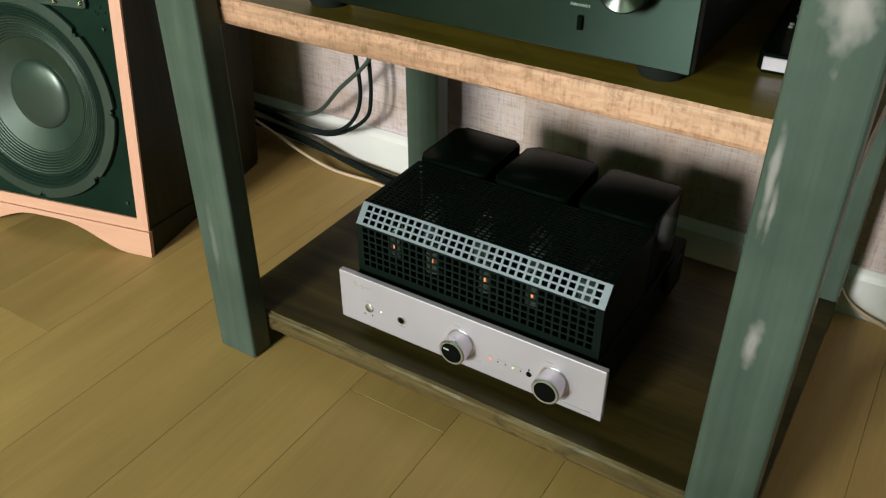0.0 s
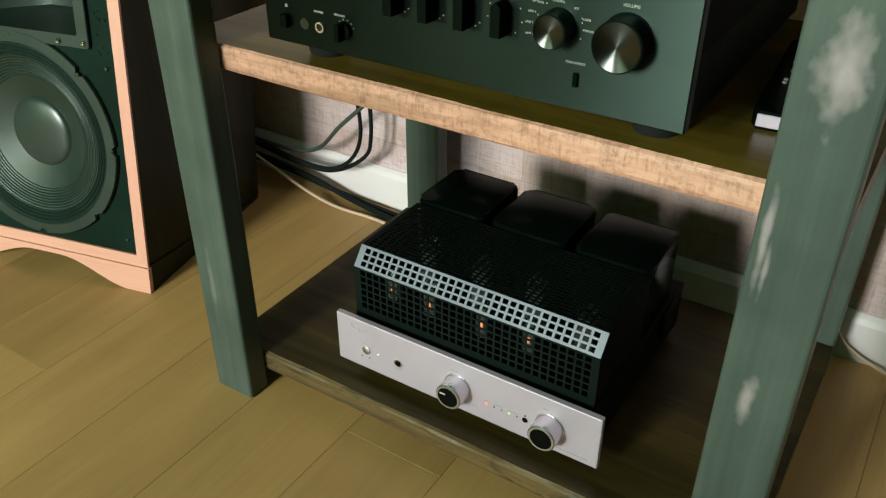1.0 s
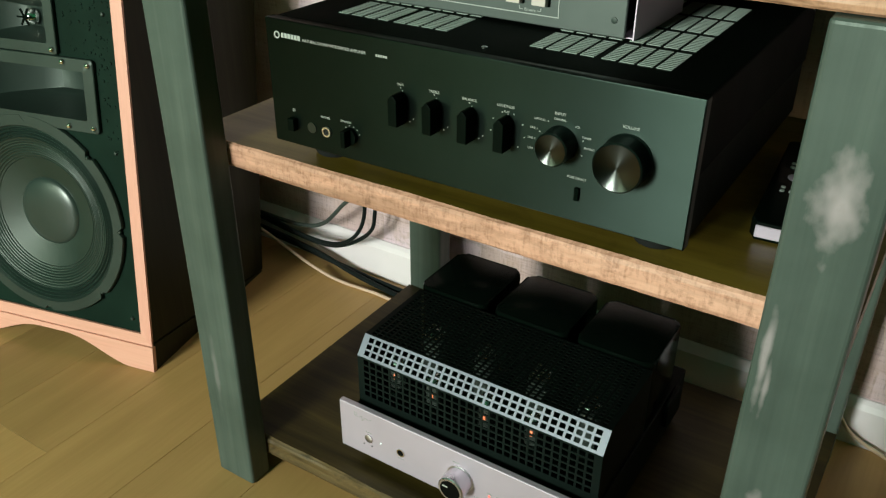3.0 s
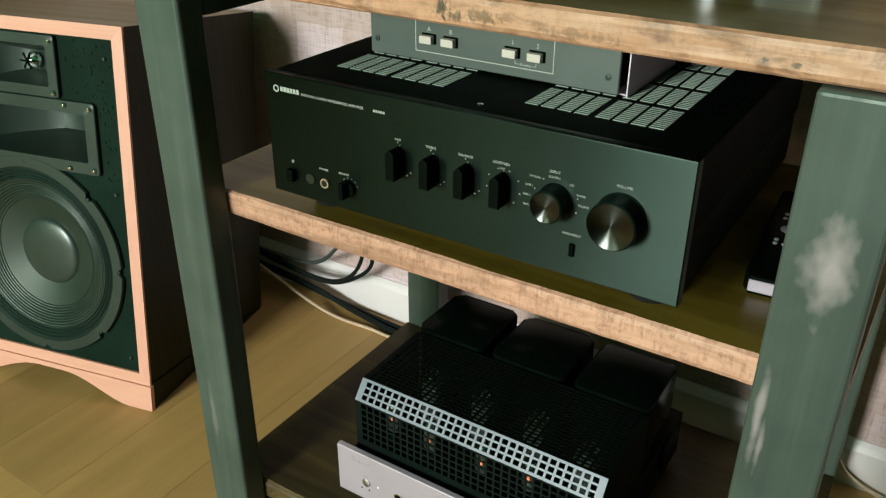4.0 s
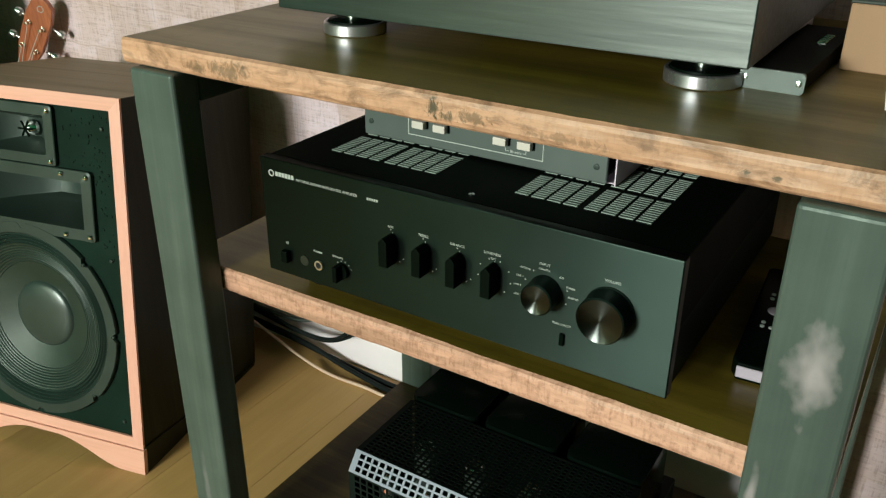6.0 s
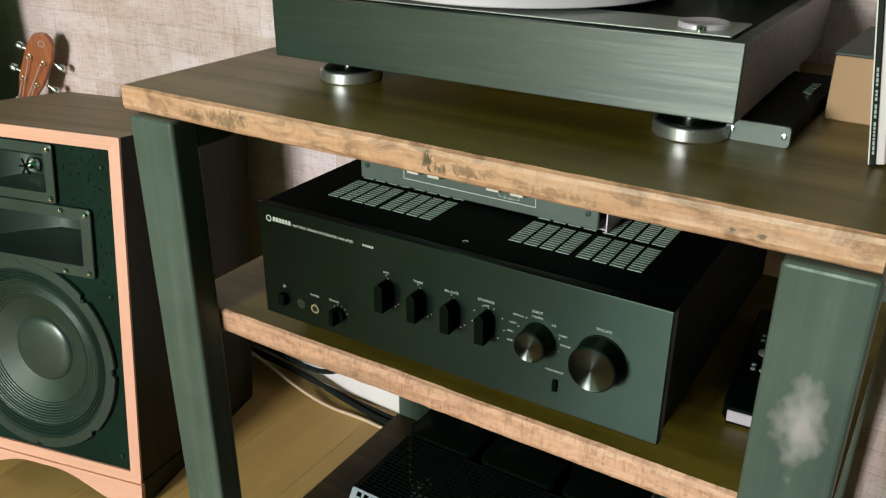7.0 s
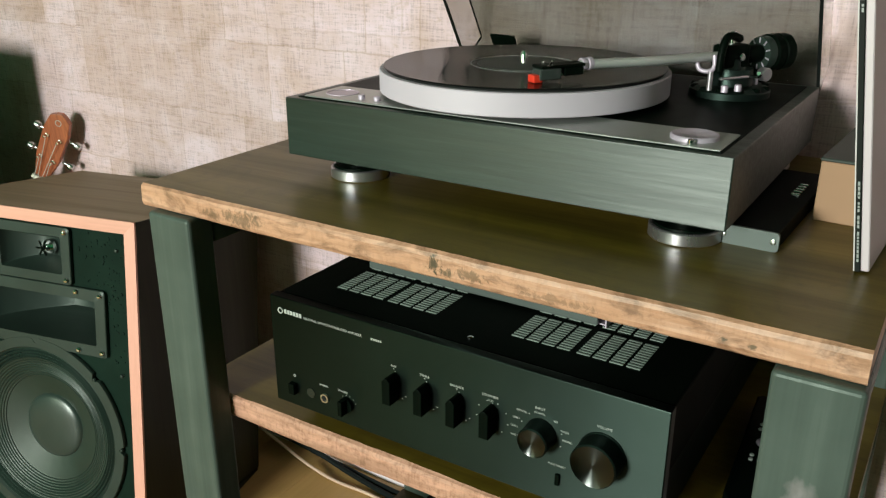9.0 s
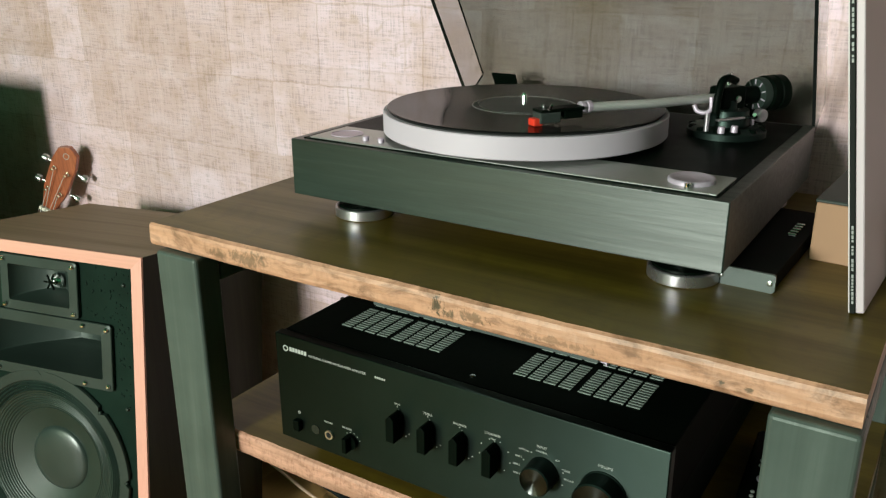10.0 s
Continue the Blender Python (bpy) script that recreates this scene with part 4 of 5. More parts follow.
def tp(x, z):
    return pose(x - TX, -0.0001, z - TZ, 90, 0, 0)


def disc(name, x, z, r, m, high=0.0006, label=""):
    return part(name, turned([(r, 0), (r, high), (0, high)], 20, tp(x, z)), m, panel, label, True)


DARK = plain("dark_recess", (0.003, 0.003, 0.003), 0.5)
DARK.node_tree.nodes["Principled BSDF"].inputs["Specular IOR Level"].default_value = 0.05
for x, z in ((-0.012, 0.1105), (0.1095, 0.1095)):
    k = part("knob", turned([(0, 0), (0.0185, 0.0), (0.0185, 0.001), (0.017, 0.0012), (0.017, 0.0215), (0.0158, 0.023), (0.0135, 0.023)], 56, tp(x, z)), KNOB_SILVER, tube_amp, "silver knob with a black face", True)
    part("face", turned([(0.0135, 0.0229), (0.0132, 0.0218), (0, 0.0218)], 48, tp(x, z)), DARK, k, "black recessed face", True)
part("pointer", boxed(-0.012 - TX - 0.0115, -0.012 - TX - 0.004, -0.0224, -0.0219, 0.1118 - TZ, 0.1138 - TZ), WHITE_INK, panel)
part("standby_button", turned([(0.006, 0), (0.006, 0.0015), (0.0052, 0.002), (0, 0.0022)], 28, tp(-0.147, 0.1065)), KNOB_SILVER, panel, "", True)
disc("lamp_hole", -0.155, 0.0945, 0.0009, DARK)
disc("lamp_hole", -0.143, 0.0955, 0.0009, DARK)
disc("lamp", -0.129, 0.107, 0.001, glowing("white_lamp", (0.9, 0.95, 1.0), 0.7), label="tiny white lamp")
disc("headphone_socket", -0.098, 0.1075, 0.0058, CHROME, 0.0015, "headphone socket")
disc("socket_hole", -0.098, 0.1075, 0.0042, DARK, 0.0017)
disc("lamp", 0.028, 0.1035, 0.0013, glowing("red_lamp", (1.0, 0.1, 0.08), 2.0), label="tiny red lamp")
for x in (0.038, 0.048, 0.068):
    disc("lamp_hole", x, 0.1035, 0.0009, DARK)
disc("lamp", 0.058, 0.1035, 0.0012, glowing("green_lamp", (0.6, 0.9, 0.3), 0.8), label="tiny green lamp")
disc("sensor", 0.0785, 0.1035, 0.0036, DARK)
disc("lamp_hole", 0.0785, 0.11, 0.001, DARK)
for x, z, w, h in ((-0.018, 0.1325, 0.009, 0.0009), (0.1025, 0.1325, 0.008, 0.0009), (-0.147, 0.1155, 0.009, 0.0008), (-0.098, 0.0975, 0.009, 0.0008), (0.012, 0.0925, 0.008, 0.0008), (0.135, 0.0835, 0.045, 0.0011), (0.028, 0.1075, 0.006, 0.0007), (0.043, 0.1075, 0.012, 0.0007), (0.063, 0.1075, 0.014, 0.0007)):
    part("printed_mark", boxed(x - TX - w / 2, x - TX + w / 2, -0.0003, 0.0002, z - TZ - h / 2, z - TZ + h / 2), GREY_INK, panel)
# the maker's flourish, drawn as a plain stroke
flourish = tube(bmesh.new(), [(-0.157, -0.0001, 0.076), (-0.1575, -0.0001, 0.082), (-0.153, -0.0001, 0.081), (-0.1555, -0.0001, 0.077), (-0.149, -0.0001, 0.077), (-0.146, -0.0001, 0.08), (-0.145, -0.0001, 0.0735), (-0.14, -0.0001, 0.079), (-0.136, -0.0001, 0.077), (-0.13, -0.0001, 0.081)], 0.0003, 5, 5)
part("maker_flourish", flourish, GREY_INK, panel)

# ---- the turntable on the top board ----
turntable = thing("turntable", "black wood-grained turntable with a silver platter, playing a record", "turntable", pose(0, 0, Z1))
ASH = wood("black_stained_ash", (0.012, 0.0175, 0.0148), (0.016, 0.0225, 0.0192), (0.026, 0.034, 0.03), 0.45, 6.0, 0, 0.32)
# the grain runs level, so its sheen is narrow from side to side
an, al = ASH.node_tree.nodes, ASH.node_tree.links
ap = an["Principled BSDF"]
ap.inputs["Anisotropic"].default_value, ap.inputs["Anisotropic Rotation"].default_value, ap.inputs["Specular IOR Level"].default_value = 0.85, 0.25, 0.9
grain_way = an.new("ShaderNodeTangent")
grain_way.direction_type, grain_way.axis = "RADIAL", "Z"
al.new(grain_way.outputs[0], ap.inputs["Tangent"])
LX0, LX1, LY0, LY1 = -0.2575, 0.2165, 0.0815, 0.452
PT = 0.0872
part("plinth", boxed(LX0, LX1, LY0, LY1, 0.0245, PT, 0.0012, 2), ASH, turntable, "black open-grained wooden plinth")
part("top_plate", boxed(LX0 + 0.012, LX1 - 0.012, LY0 + 0.008, LY1 - 0.012, PT, PT + 0.0012), BLACK, turntable, "black top plate")
part("control_strip", boxed(-0.238, 0.2025, 0.0905, 0.155, PT + 0.0012, PT + 0.0026, 0.0005, 1), painted("brushed_strip", (0.42, 0.42, 0.41), 0.4, 0.7, 0.06, 1600, 0.2), turntable, "brushed aluminium control strip")
ZS = PT + 0.0026
part("speed_ring", turned([(0.018, 0), (0.018, 0.0006), (0.0165, 0.0008), (0.0165, 0.0002), (0, 0.0002)], 40, pose(-0.211, 0.122, ZS)), SILVER, turntable, "", True)
for x in (-0.173, -0.153):
    part("speed_button", turned([(0.0035, 0), (0.0035, 0.004), (0.003, 0.0046), (0, 0.0048)], 20, pose(x, 0.106, ZS)), SILVER, turntable, "", True)
part("start_button", turned([(0.0205, 0), (0.0205, 0.003), (0.0195, 0.004), (0.017, 0.0042), (0.016, 0.0036), (0, 0.0032)], 48, pose(0.172, 0.122, ZS)), SILVER, turntable, "round silver start button", True)
part("strobe_lens", turned([(0.003, 0), (0.003, 0.004), (0, 0.005)], 16, pose(0.176, 0.098, ZS)), CHROME, turntable, "", True)
for x in (-0.192, 0.172):
    for y in (0.124, 0.405):
        f = part("foot", turned([(0, 0), (0.031, 0), (0.0325, 0.0012), (0.0325, 0.0108), (0.0315, 0.012), (0.029, 0.012), (0.0285, 0.0105), (0, 0.0105)], 52, pose(x, y, 0)), KNOB_SILVER, turntable, "round silver isolation foot", True)
        part("stem", turned([(0.011, 0.0106), (0.011, 0.0243)], 32, pose(x, y, 0)), CHROME, f, "polished stem", True)
        part("collar", turned([(0.0112, 0.0107), (0.0283, 0.0107), (0.0275, 0.0135), (0.016, 0.015), (0.0112, 0.015)], 44, pose(x, y, 0)), BLACK, f, "black rubber collar", True)
CX, CY = -0.049, 0.231
PM = pose(CX, CY, 0)
part("sub_platter", turned([(0.1, PT + 0.0027), (0.1, 0.0945), (0, 0.0945)], 48, PM), BLACK, turntable, "", True)
part("platter", turned([(0, 0.0942), (0.154, 0.0942), (0.155, 0.0952), (0.155, 0.116), (0.1542, 0.117), (0, 0.117)], 96, PM), painted("platter_rim", (0.5, 0.43, 0.51), 0.6, 0.05, 0.04, 1600, 0.05), turntable, "turned aluminium platter", True)
part("mat", turned([(0.1485, 0.117), (0.1485, 0.1188), (0, 0.1188)], 72, PM), RUBBER, turntable, "", True)
part("spindle", turned([(0.0036, 0.117), (0.0036, 0.131), (0.002, 0.134), (0, 0.1345)], 20, PM), CHROME, turntable, "", True)


def vinyl():
    """Pressed vinyl: fine concentric grooves catch the light in fans."""
    m, n, l, p = nodes_of("black_vinyl")
    p.inputs["Base Color"].default_value = (0.005, 0.005, 0.005, 1)
    p.inputs["Specular IOR Level"].default_value = 0.03
    p.inputs["Roughness"].default_value, p.inputs["Anisotropic"].default_value = 0.09, 0.6
    p.inputs["Anisotropic Rotation"].default_value = 0.25
    t = n.new("ShaderNodeTangent")
    t.direction_type, t.axis = "RADIAL", "Z"
    l.new(t.outputs[0], p.inputs["Tangent"])
    w = n.new("ShaderNodeTexWave")
    w.wave_type, w.rings_direction = "RINGS", "Z"
    w.inputs["Scale"].default_value, w.inputs["Distortion"].default_value = 180.0, 0.0
    c = n.new("ShaderNodeTexCoord")
    l.new(c.outputs["Object"], w.inputs["Vector"])
    bump(n, l, p, w.outputs["Fac"], 0.12, 0.0002)
    return m


record = thing("vinyl_record", "black vinyl record playing on the turntable platter", "record", pose(CX, CY, Z1 + 0.119))
disc_ob = part("disc", turned([(0.0037, 0), (0.15, 0), (0.151, 0.0008), (0.15, 0.0016), (0.147, 0.0014), (0.06, 0.0012), (0.055, 0.0015), (0.0037, 0.0015)], 96), vinyl(), record, "", True)
part("record_label", turned([(0.0037, 0.0016), (0.0037, 0.0019), (0.05, 0.0019), (0.05, 0.0016)], 64), painted("dark_record_label", (0.03, 0.032, 0.03), 0.5), record, "dark paper label")
# pale ring drawn in for the highlight around the label's edge
part("label_highlight_ring", turned([(0.0565, 0.0016), (0.0565, 0.0018), (0.0572, 0.0018), (0.0572, 0.0016)], 96), GREY_INK, record, "", True)

# tonearm
ARM = part("tonearm_base", turned([(0, PT + 0.0013), (0.042, PT + 0.0013), (0.042, PT + 0.008), (0.037, PT + 0.012), (0.024, PT + 0.013), (0.022, PT + 0.03), (0, PT + 0.03)], 48, pose(0.142, 0.345, 0)), BLACK_SATIN, turntable, "black tonearm base with silver fittings", True)
for k in range(12):
    a = 2 * math.pi * k / 12
    part("scallop", turned([(0.005, 0), (0.004, 0.003), (0, 0.004)], 14, pose(0.142 + 0.037 * math.cos(a), 0.345 + 0.037 * math.sin(a), PT + 0.0095)), BLACK_GLOSS, ARM, "", True)
PIV = Vector((0.142, 0.335, 0.131))
STY = Vector((0.011, 0.13, 0.1225))
dirv = (STY - PIV).normalized()
side = dirv.cross(Vector((0, 0, 1))).normalized()
head = STY + Vector((0, 0, 0.0095)) - dirv * 0.055
arm_pts = [PIV, PIV.lerp(head, 0.28) - side * 0.002, PIV.lerp(head, 0.55) - side * 0.006, PIV.lerp(head, 0.8) - side * 0.003, head]
arm = part("arm_tube", tube(bmesh.new(), arm_pts, 0.0047, 14, 8), painted("satin_steel_tube", (0.66, 0.65, 0.65), 0.38, 0.6, 0.05), turntable, "satin steel S-shaped arm tube", True)
hd = (STY + Vector((0.0, 0.0, 0.0095)) - head).normalized()


def along(p, d, roll=0):
    """A pose at p whose z runs along d."""
    return Matrix.Translation(p) @ d.to_track_quat("Z", "Y").to_matrix().to_4x4()


col_m = along(head - hd * 0.012, hd)
part("collar", turned([(0.0045, 0), (0.0062, 0.0005), (0.0062, 0.005), (0.0052, 0.0055), (0.0052, 0.008), (0.0062, 0.0085), (0.0062, 0.012), (0.0045, 0.0125)], 24, col_m), SILVER, arm, "knurled silver collar", True)
hs = Matrix.Translation(head) @ Matrix.Rotation(math.atan2(hd.y, hd.x), 4, "Z")
shell = part("headshell", boxed(0.0, 0.05, -0.0085, 0.0085, -0.0005, 0.0025, 0.0008, 1, m=hs), BLACK, turntable, "black headshell")
part("shell_block", boxed(0.0, 0.022, -0.006, 0.006, -0.009, -0.0006, 0.0015, 2, m=hs), BLACK, shell)
part("finger_lift", tube(bmesh.new(), [hs @ Vector(q) for q in ((0.043, 0.0085, 0.002), (0.045, 0.016, 0.004), (0.046, 0.021, 0.009))], 0.001, 8, 5), CHROME, shell, "", True)
cart = part("cartridge", boxed(0.026, 0.05, -0.0075, 0.0075, -0.0115, -0.0006, 0.0015, 2, m=hs), painted("graphite_plastic", (0.035, 0.04, 0.038), 0.35), shell, "graphite phono cartridge")
part("stylus_guard", boxed(0.0455, 0.056, -0.006, 0.006, -0.0135, -0.006, 0.0015, 2, m=hs), painted("red_plastic", (0.55, 0.03, 0.02), 0.35), cart, "red stylus holder")
part("cantilever", tube(bmesh.new(), [hs @ Vector(q) for q in ((0.05, 0, -0.0125), (0.055, 0, -0.0152))], 0.0005, 6, 0), CHROME, cart)
for y, c in ((-0.004, (0.7, 0.7, 0.7)), (-0.0013, (0.6, 0.08, 0.05)), (0.0013, (0.1, 0.35, 0.12)), (0.004, (0.75, 0.72, 0.66))):
    part("cartridge_wire", tube(bmesh.new(), [hs @ Vector(q) for q in ((0.026, y, -0.005), (0.02, y * 1.4 - 0.004, -0.009), (0.017, y * 1.2 - 0.002, -0.006), (0.014, y, -0.003))], 0.0006, 6, 5), plain("wire_sheath", c, 0.4), shell, "", True)
for y in (-0.0062, 0.0062):
    part("cartridge_screw", turned([(0.0018, 0), (0.0018, 0.002), (0, 0.0022)], 10, hs @ pose(0.038, y, 0.0025)), CHROME, shell, "", True)
# pivot housing, yoke, anti-skate and counterweight
part("pillar", turned([(0.012, PT + 0.03), (0.012, 0.128), (0, 0.128)], 24, pose(PIV.x, PIV.y, 0)), BLACK_SATIN, ARM, "", True)
part("yoke", boxed(-0.017, 0.017, -0.011, 0.011, -0.012, 0.012, 0.003, 2, m=Matrix.Translation(PIV) @ Matrix.Rotation(math.atan2(dirv.y, dirv.x), 4, "Z")), BLACK, ARM, "black gimbal housing")
AM = Matrix.Translation(PIV) @ Matrix.Rotation(math.atan2(dirv.y, dirv.x), 4, "Z")
part("bearing_cap", turned([(0.004, 0), (0.004, 0.006), (0.003, 0.007), (0, 0.0072)], 18, AM @ pose(0, 0.011, 0, -90, 0, 0)), CHROME, ARM, "", True)
part("top_pin", turned([(0.003, 0), (0.003, 0.013), (0, 0.0135)], 14, AM @ pose(0, 0, 0.012)), CHROME, ARM, "", True)
part("cue_bridge", tube(bmesh.new(), [AM @ Vector(q) for q in ((-0.002, 0.008, 0.018), (0.012, 0.012, 0.022), (0.024, 0.016, 0.02), (0.03, 0.018, 0.006), (0.031, 0.018, -0.012))], 0.0042, 10, 6), BLACK, ARM, "black curved bridge", True)
part("arm_rest", tube(bmesh.new(), [AM @ Vector(q) for q in ((0.034, 0.013, 0.004), (0.034, 0.014, -0.008), (0.036, 0.008, -0.013), (0.04, 0.0, -0.012), (0.041, -0.004, -0.006))], 0.0024, 10, 6), SILVER, ARM, "bright hook-shaped arm rest", True)
part("rest_post", turned([(0.0028, PT + 0.012), (0.0028, 0.118), (0, 0.118)], 14, pose(*(AM @ Vector((0.036, 0.012, 0))).xy, 0)), KNOB_SILVER, ARM, "", True)
part("lift_platform", boxed(-0.008, 0.03, 0.017, 0.0225, -0.021, -0.0185, 0.001, 1, m=AM), KNOB_SILVER, ARM, "silver lift platform")
part("lift_lever", tube(bmesh.new(), [AM @ Vector(q) for q in ((-0.012, 0.02, -0.02), (-0.014, 0.03, -0.018), (-0.006, 0.036, -0.014))], 0.002, 8, 5), CHROME, ARM, "", True)
part("anti_skate_dial", turned([(0.007, 0), (0.007, 0.008), (0.006, 0.009), (0, 0.009)], 24, AM @ pose(-0.026, 0.02, -0.018, -90, 0, 0)), KNOB_SILVER, ARM, "", True)
for x, y in ((0.014, 0.03), (-0.03, 0.008), (0.03, 0.028)):
    part("thumb_screw", turned([(0.0036, 0), (0.0036, 0.006), (0.003, 0.007), (0, 0.007)], 16, pose(*(AM @ Vector((x, y, 0))).xy, PT + 0.012)), SILVER, ARM, "", True)
tail = -Vector((dirv.x, dirv.y, 0)).normalized()
wm = along(PIV + tail * 0.014, tail)
part("arm_stub", turned([(0.0095, 0), (0.0095, 0.024), (0, 0.024)], 24, wm), BLACK, ARM, "", True)
part("force_dial", turned([(0.0095, 0.0242), (0.017, 0.0245), (0.0178, 0.028), (0.0178, 0.034), (0.01, 0.034)], 40, wm), FRAME_GREY, ARM, "grey tracking force dial with pale marks", True)
part("counterweight", turned([(0.01, 0.0342), (0.0175, 0.0345), (0.0195, 0.037), (0.0195, 0.046), (0.0178, 0.0475), (0.0195, 0.049), (0.0195, 0.06), (0.0175, 0.062), (0, 0.062)], 44, wm), BLACK, ARM, "black ribbed counterweight", True)
for k in range(10):
    a = 2 * math.pi * k / 10
    part("dial_mark", boxed(-0.0007, 0.0007, 0.011, 0.0165, 0.0238, 0.0246, m=wm @ pose(0, 0, 0, 0, 0, 36 * k)), SILVER, ARM)

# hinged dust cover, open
# cover casts no shadow; the darker tint also holds its shadow on the wall
SMOKE = plain("smoked_acrylic_with_shadow", (0.24, 0.265, 0.24), 0.0)
# paler copy, for the left side only
SMOKE_SIDE = plain("smoked_acrylic_pale_left", (0.5, 0.5, 0.48), 0.0)
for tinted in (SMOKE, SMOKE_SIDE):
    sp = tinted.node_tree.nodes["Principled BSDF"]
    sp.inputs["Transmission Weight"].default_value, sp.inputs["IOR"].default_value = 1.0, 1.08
EDGE = plain("dark_acrylic_edge", (0.01, 0.011, 0.011), 0.15)
OPEN = 57.0


def lid_m(x, y, z):
    """Cover space: y from the hinge to the front lip, z from the rim to the roof."""
    a = radians(OPEN)
    return Vector((x, 0.447 - y * math.cos(a) + z * math.sin(a), 0.0945 + y * math.sin(a) + z * math.cos(a)))


def lid_box(x0, x1, y0, y1, z0, z1):
    b = boxed(x0, x1, y0, y1, z0, z1)
    for v in b.verts:
        v.co = lid_m(*v.co)
    bmesh.ops.recalc_face_normals(b, faces=b.faces[:])
    return b


cover = part("dust_cover", lid_box(LX0 + 0.003, LX1 - 0.003, -0.015, 0.36, 0.048, 0.051), SMOKE, turntable, "smoked acrylic dust cover, raised")
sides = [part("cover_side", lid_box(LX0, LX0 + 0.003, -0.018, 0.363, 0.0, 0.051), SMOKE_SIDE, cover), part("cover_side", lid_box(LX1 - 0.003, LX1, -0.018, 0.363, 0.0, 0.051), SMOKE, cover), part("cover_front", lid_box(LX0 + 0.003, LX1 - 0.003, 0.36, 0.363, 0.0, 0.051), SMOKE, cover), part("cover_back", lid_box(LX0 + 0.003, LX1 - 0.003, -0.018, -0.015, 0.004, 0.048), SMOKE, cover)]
for ob in (cover, *sides):
    ob.visible_shadow = False
for x0 in (LX0 - 0.0004, LX1 - 0.0034):
    part("cover_rim", lid_box(x0, x0 + 0.0038, -0.0184, 0.3634, -0.0025, -0.0003), EDGE, cover, "dark polished rim")
for x in (-0.185, 0.14):
    hinge = part("hinge", boxed(x - 0.02, x + 0.02, 0.437, 0.4515, PT + 0.0013, 0.1, 0.002, 2), BLACK, turntable, "black cover hinge")
    part("leaf", lid_box(x - 0.018, x + 0.018, 0.004, 0.03, 0.0005, 0.003), BLACK, hinge)

# ---- phono stage tucked under the plinth's side ----
phono = thing("phono_preamp", "flat black phono preamplifier with a grey front plate", "preamplifier", pose(0.2265, 0.124, Z1, 0, 0, -2))
part("case", boxed(-0.024, 0.024, 0.003, 0.215, 0.001, 0.0165, 0.0012, 2), LID, phono)
part("front_plate", plate(bmesh.new(), rounded(-0.0255, 0.0255, 0.0, 0.0172, 0.003), -0.003, 0.0, FRONT, 0.0005), PANEL_GREY, phono, "grey front plate")
for x in (-0.021, 0.021):
    part("screw", turned([(0.0026, 0), (0.0024, 0.001), (0, 0.0016)], 14, pose(x, 0, 0.009, 90, 0, 0)), CHROME, phono, "", True)
for k in range(5):
    part("switch", boxed(0.006, 0.014, 0.118 + 0.009 * k, 0.122 + 0.009 * k, 0.0166, 0.0195, 0.0005, 1), CHROME, phono, "small chrome switch")

# ---- cardboard box and record sleeve ----
CARD = painted("brown_cardboard", (0.33, 0.2, 0.125), 0.8, 0, 0.08, 200, 0.2)
carton = thing("cardboard_box", "small brown cardboard box with a dark lid", "box", pose(0.26, 0.232, Z1, 0, 0, -3))
part("carcass", boxed(0.0, 0.085, 0, 0.15, 0, 0.057, 0.001, 1), CARD, carton)
part("lid", boxed(-0.001, 0.086, -0.0005, 0.151, 0.0571, 0.0605, 0.001, 1), painted("dark_card", (0.03, 0.035, 0.03), 0.6), carton, "dark top")
SLEEVE = pose(0.3155, 0.112, Z1, 0, -8.3, -3)
sleeve = thing("record_sleeve", "record sleeve with a black lettered spine, standing on the board", "record sleeve", SLEEVE)
part("cover", boxed(0.0022, 0.0085, 0.0012, 0.312, 0.0013, 0.315, 0.0008, 1), painted("cream_sleeve_card", (0.52, 0.43, 0.48), 0.5, 0, 0.06, 300, 0.1), sleeve, "cream card cover")
part("back_cover", boxed(-0.0033, -0.0023, 0.0012, 0.312, 0.0013, 0.315), painted("worn_sleeve_edge", (0.52, 0.47, 0.49), 0.5), sleeve, "pale worn card edge")
part("spine", boxed(-0.0022, 0.0021, 0.0, 0.312, 0.001, 0.315, 0.0006, 1), painted("black_sleeve_card", (0.015, 0.016, 0.015), 0.45), sleeve, "black spine")
rnd = random.Random(3)
for z0, z1 in ((0.205, 0.262), (0.01, 0.075)):
    z = z1
    while z > z0:
        h = rnd.choice((0.0018, 0.0024, 0.003))
        part("spine_mark", boxed(-0.0006, 0.0009, -0.0004, 0.0002, z - h, z), GREY_INK, sleeve)
        z -= h + rnd.choice((0.0009, 0.0009, 0.003))

# ---- ukulele behind the loudspeaker ----
uke = thing("ukulele", "reddish wooden ukulele leaning on the papered wall", "ukulele", Matrix.Translation((-1.6, 0.385, 0.0)))
MAHOG = wood("mahogany", (0.2, 0.05, 0.022), (0.3, 0.085, 0.038), (0.38, 0.12, 0.055), 0.35, 1.2, 2, 0.15, 0.3)
top_u = Vector((0.362, 0.078, 0.628))
axis = top_u.normalized()
facing = Vector((0.45, -0.85, 0.0))
facing = (facing - axis * facing.dot(axis)).normalized()
across = facing.cross(axis).normalized() * -1
UM = Matrix((( -across.x, -facing.x, axis.x, 0), (-across.y, -facing.y, axis.y, 0), (-across.z, -facing.z, axis.z, 0), (0, 0, 0, 1)))
LN = top_u.length


def uk(name, bm, m, label="", smooth=False):
    bmesh.ops.transform(bm, matrix=UM, verts=bm.verts)
    bmesh.ops.recalc_face_normals(bm, faces=bm.faces[:])
    return part(name, bm, m, uke, label, smooth)


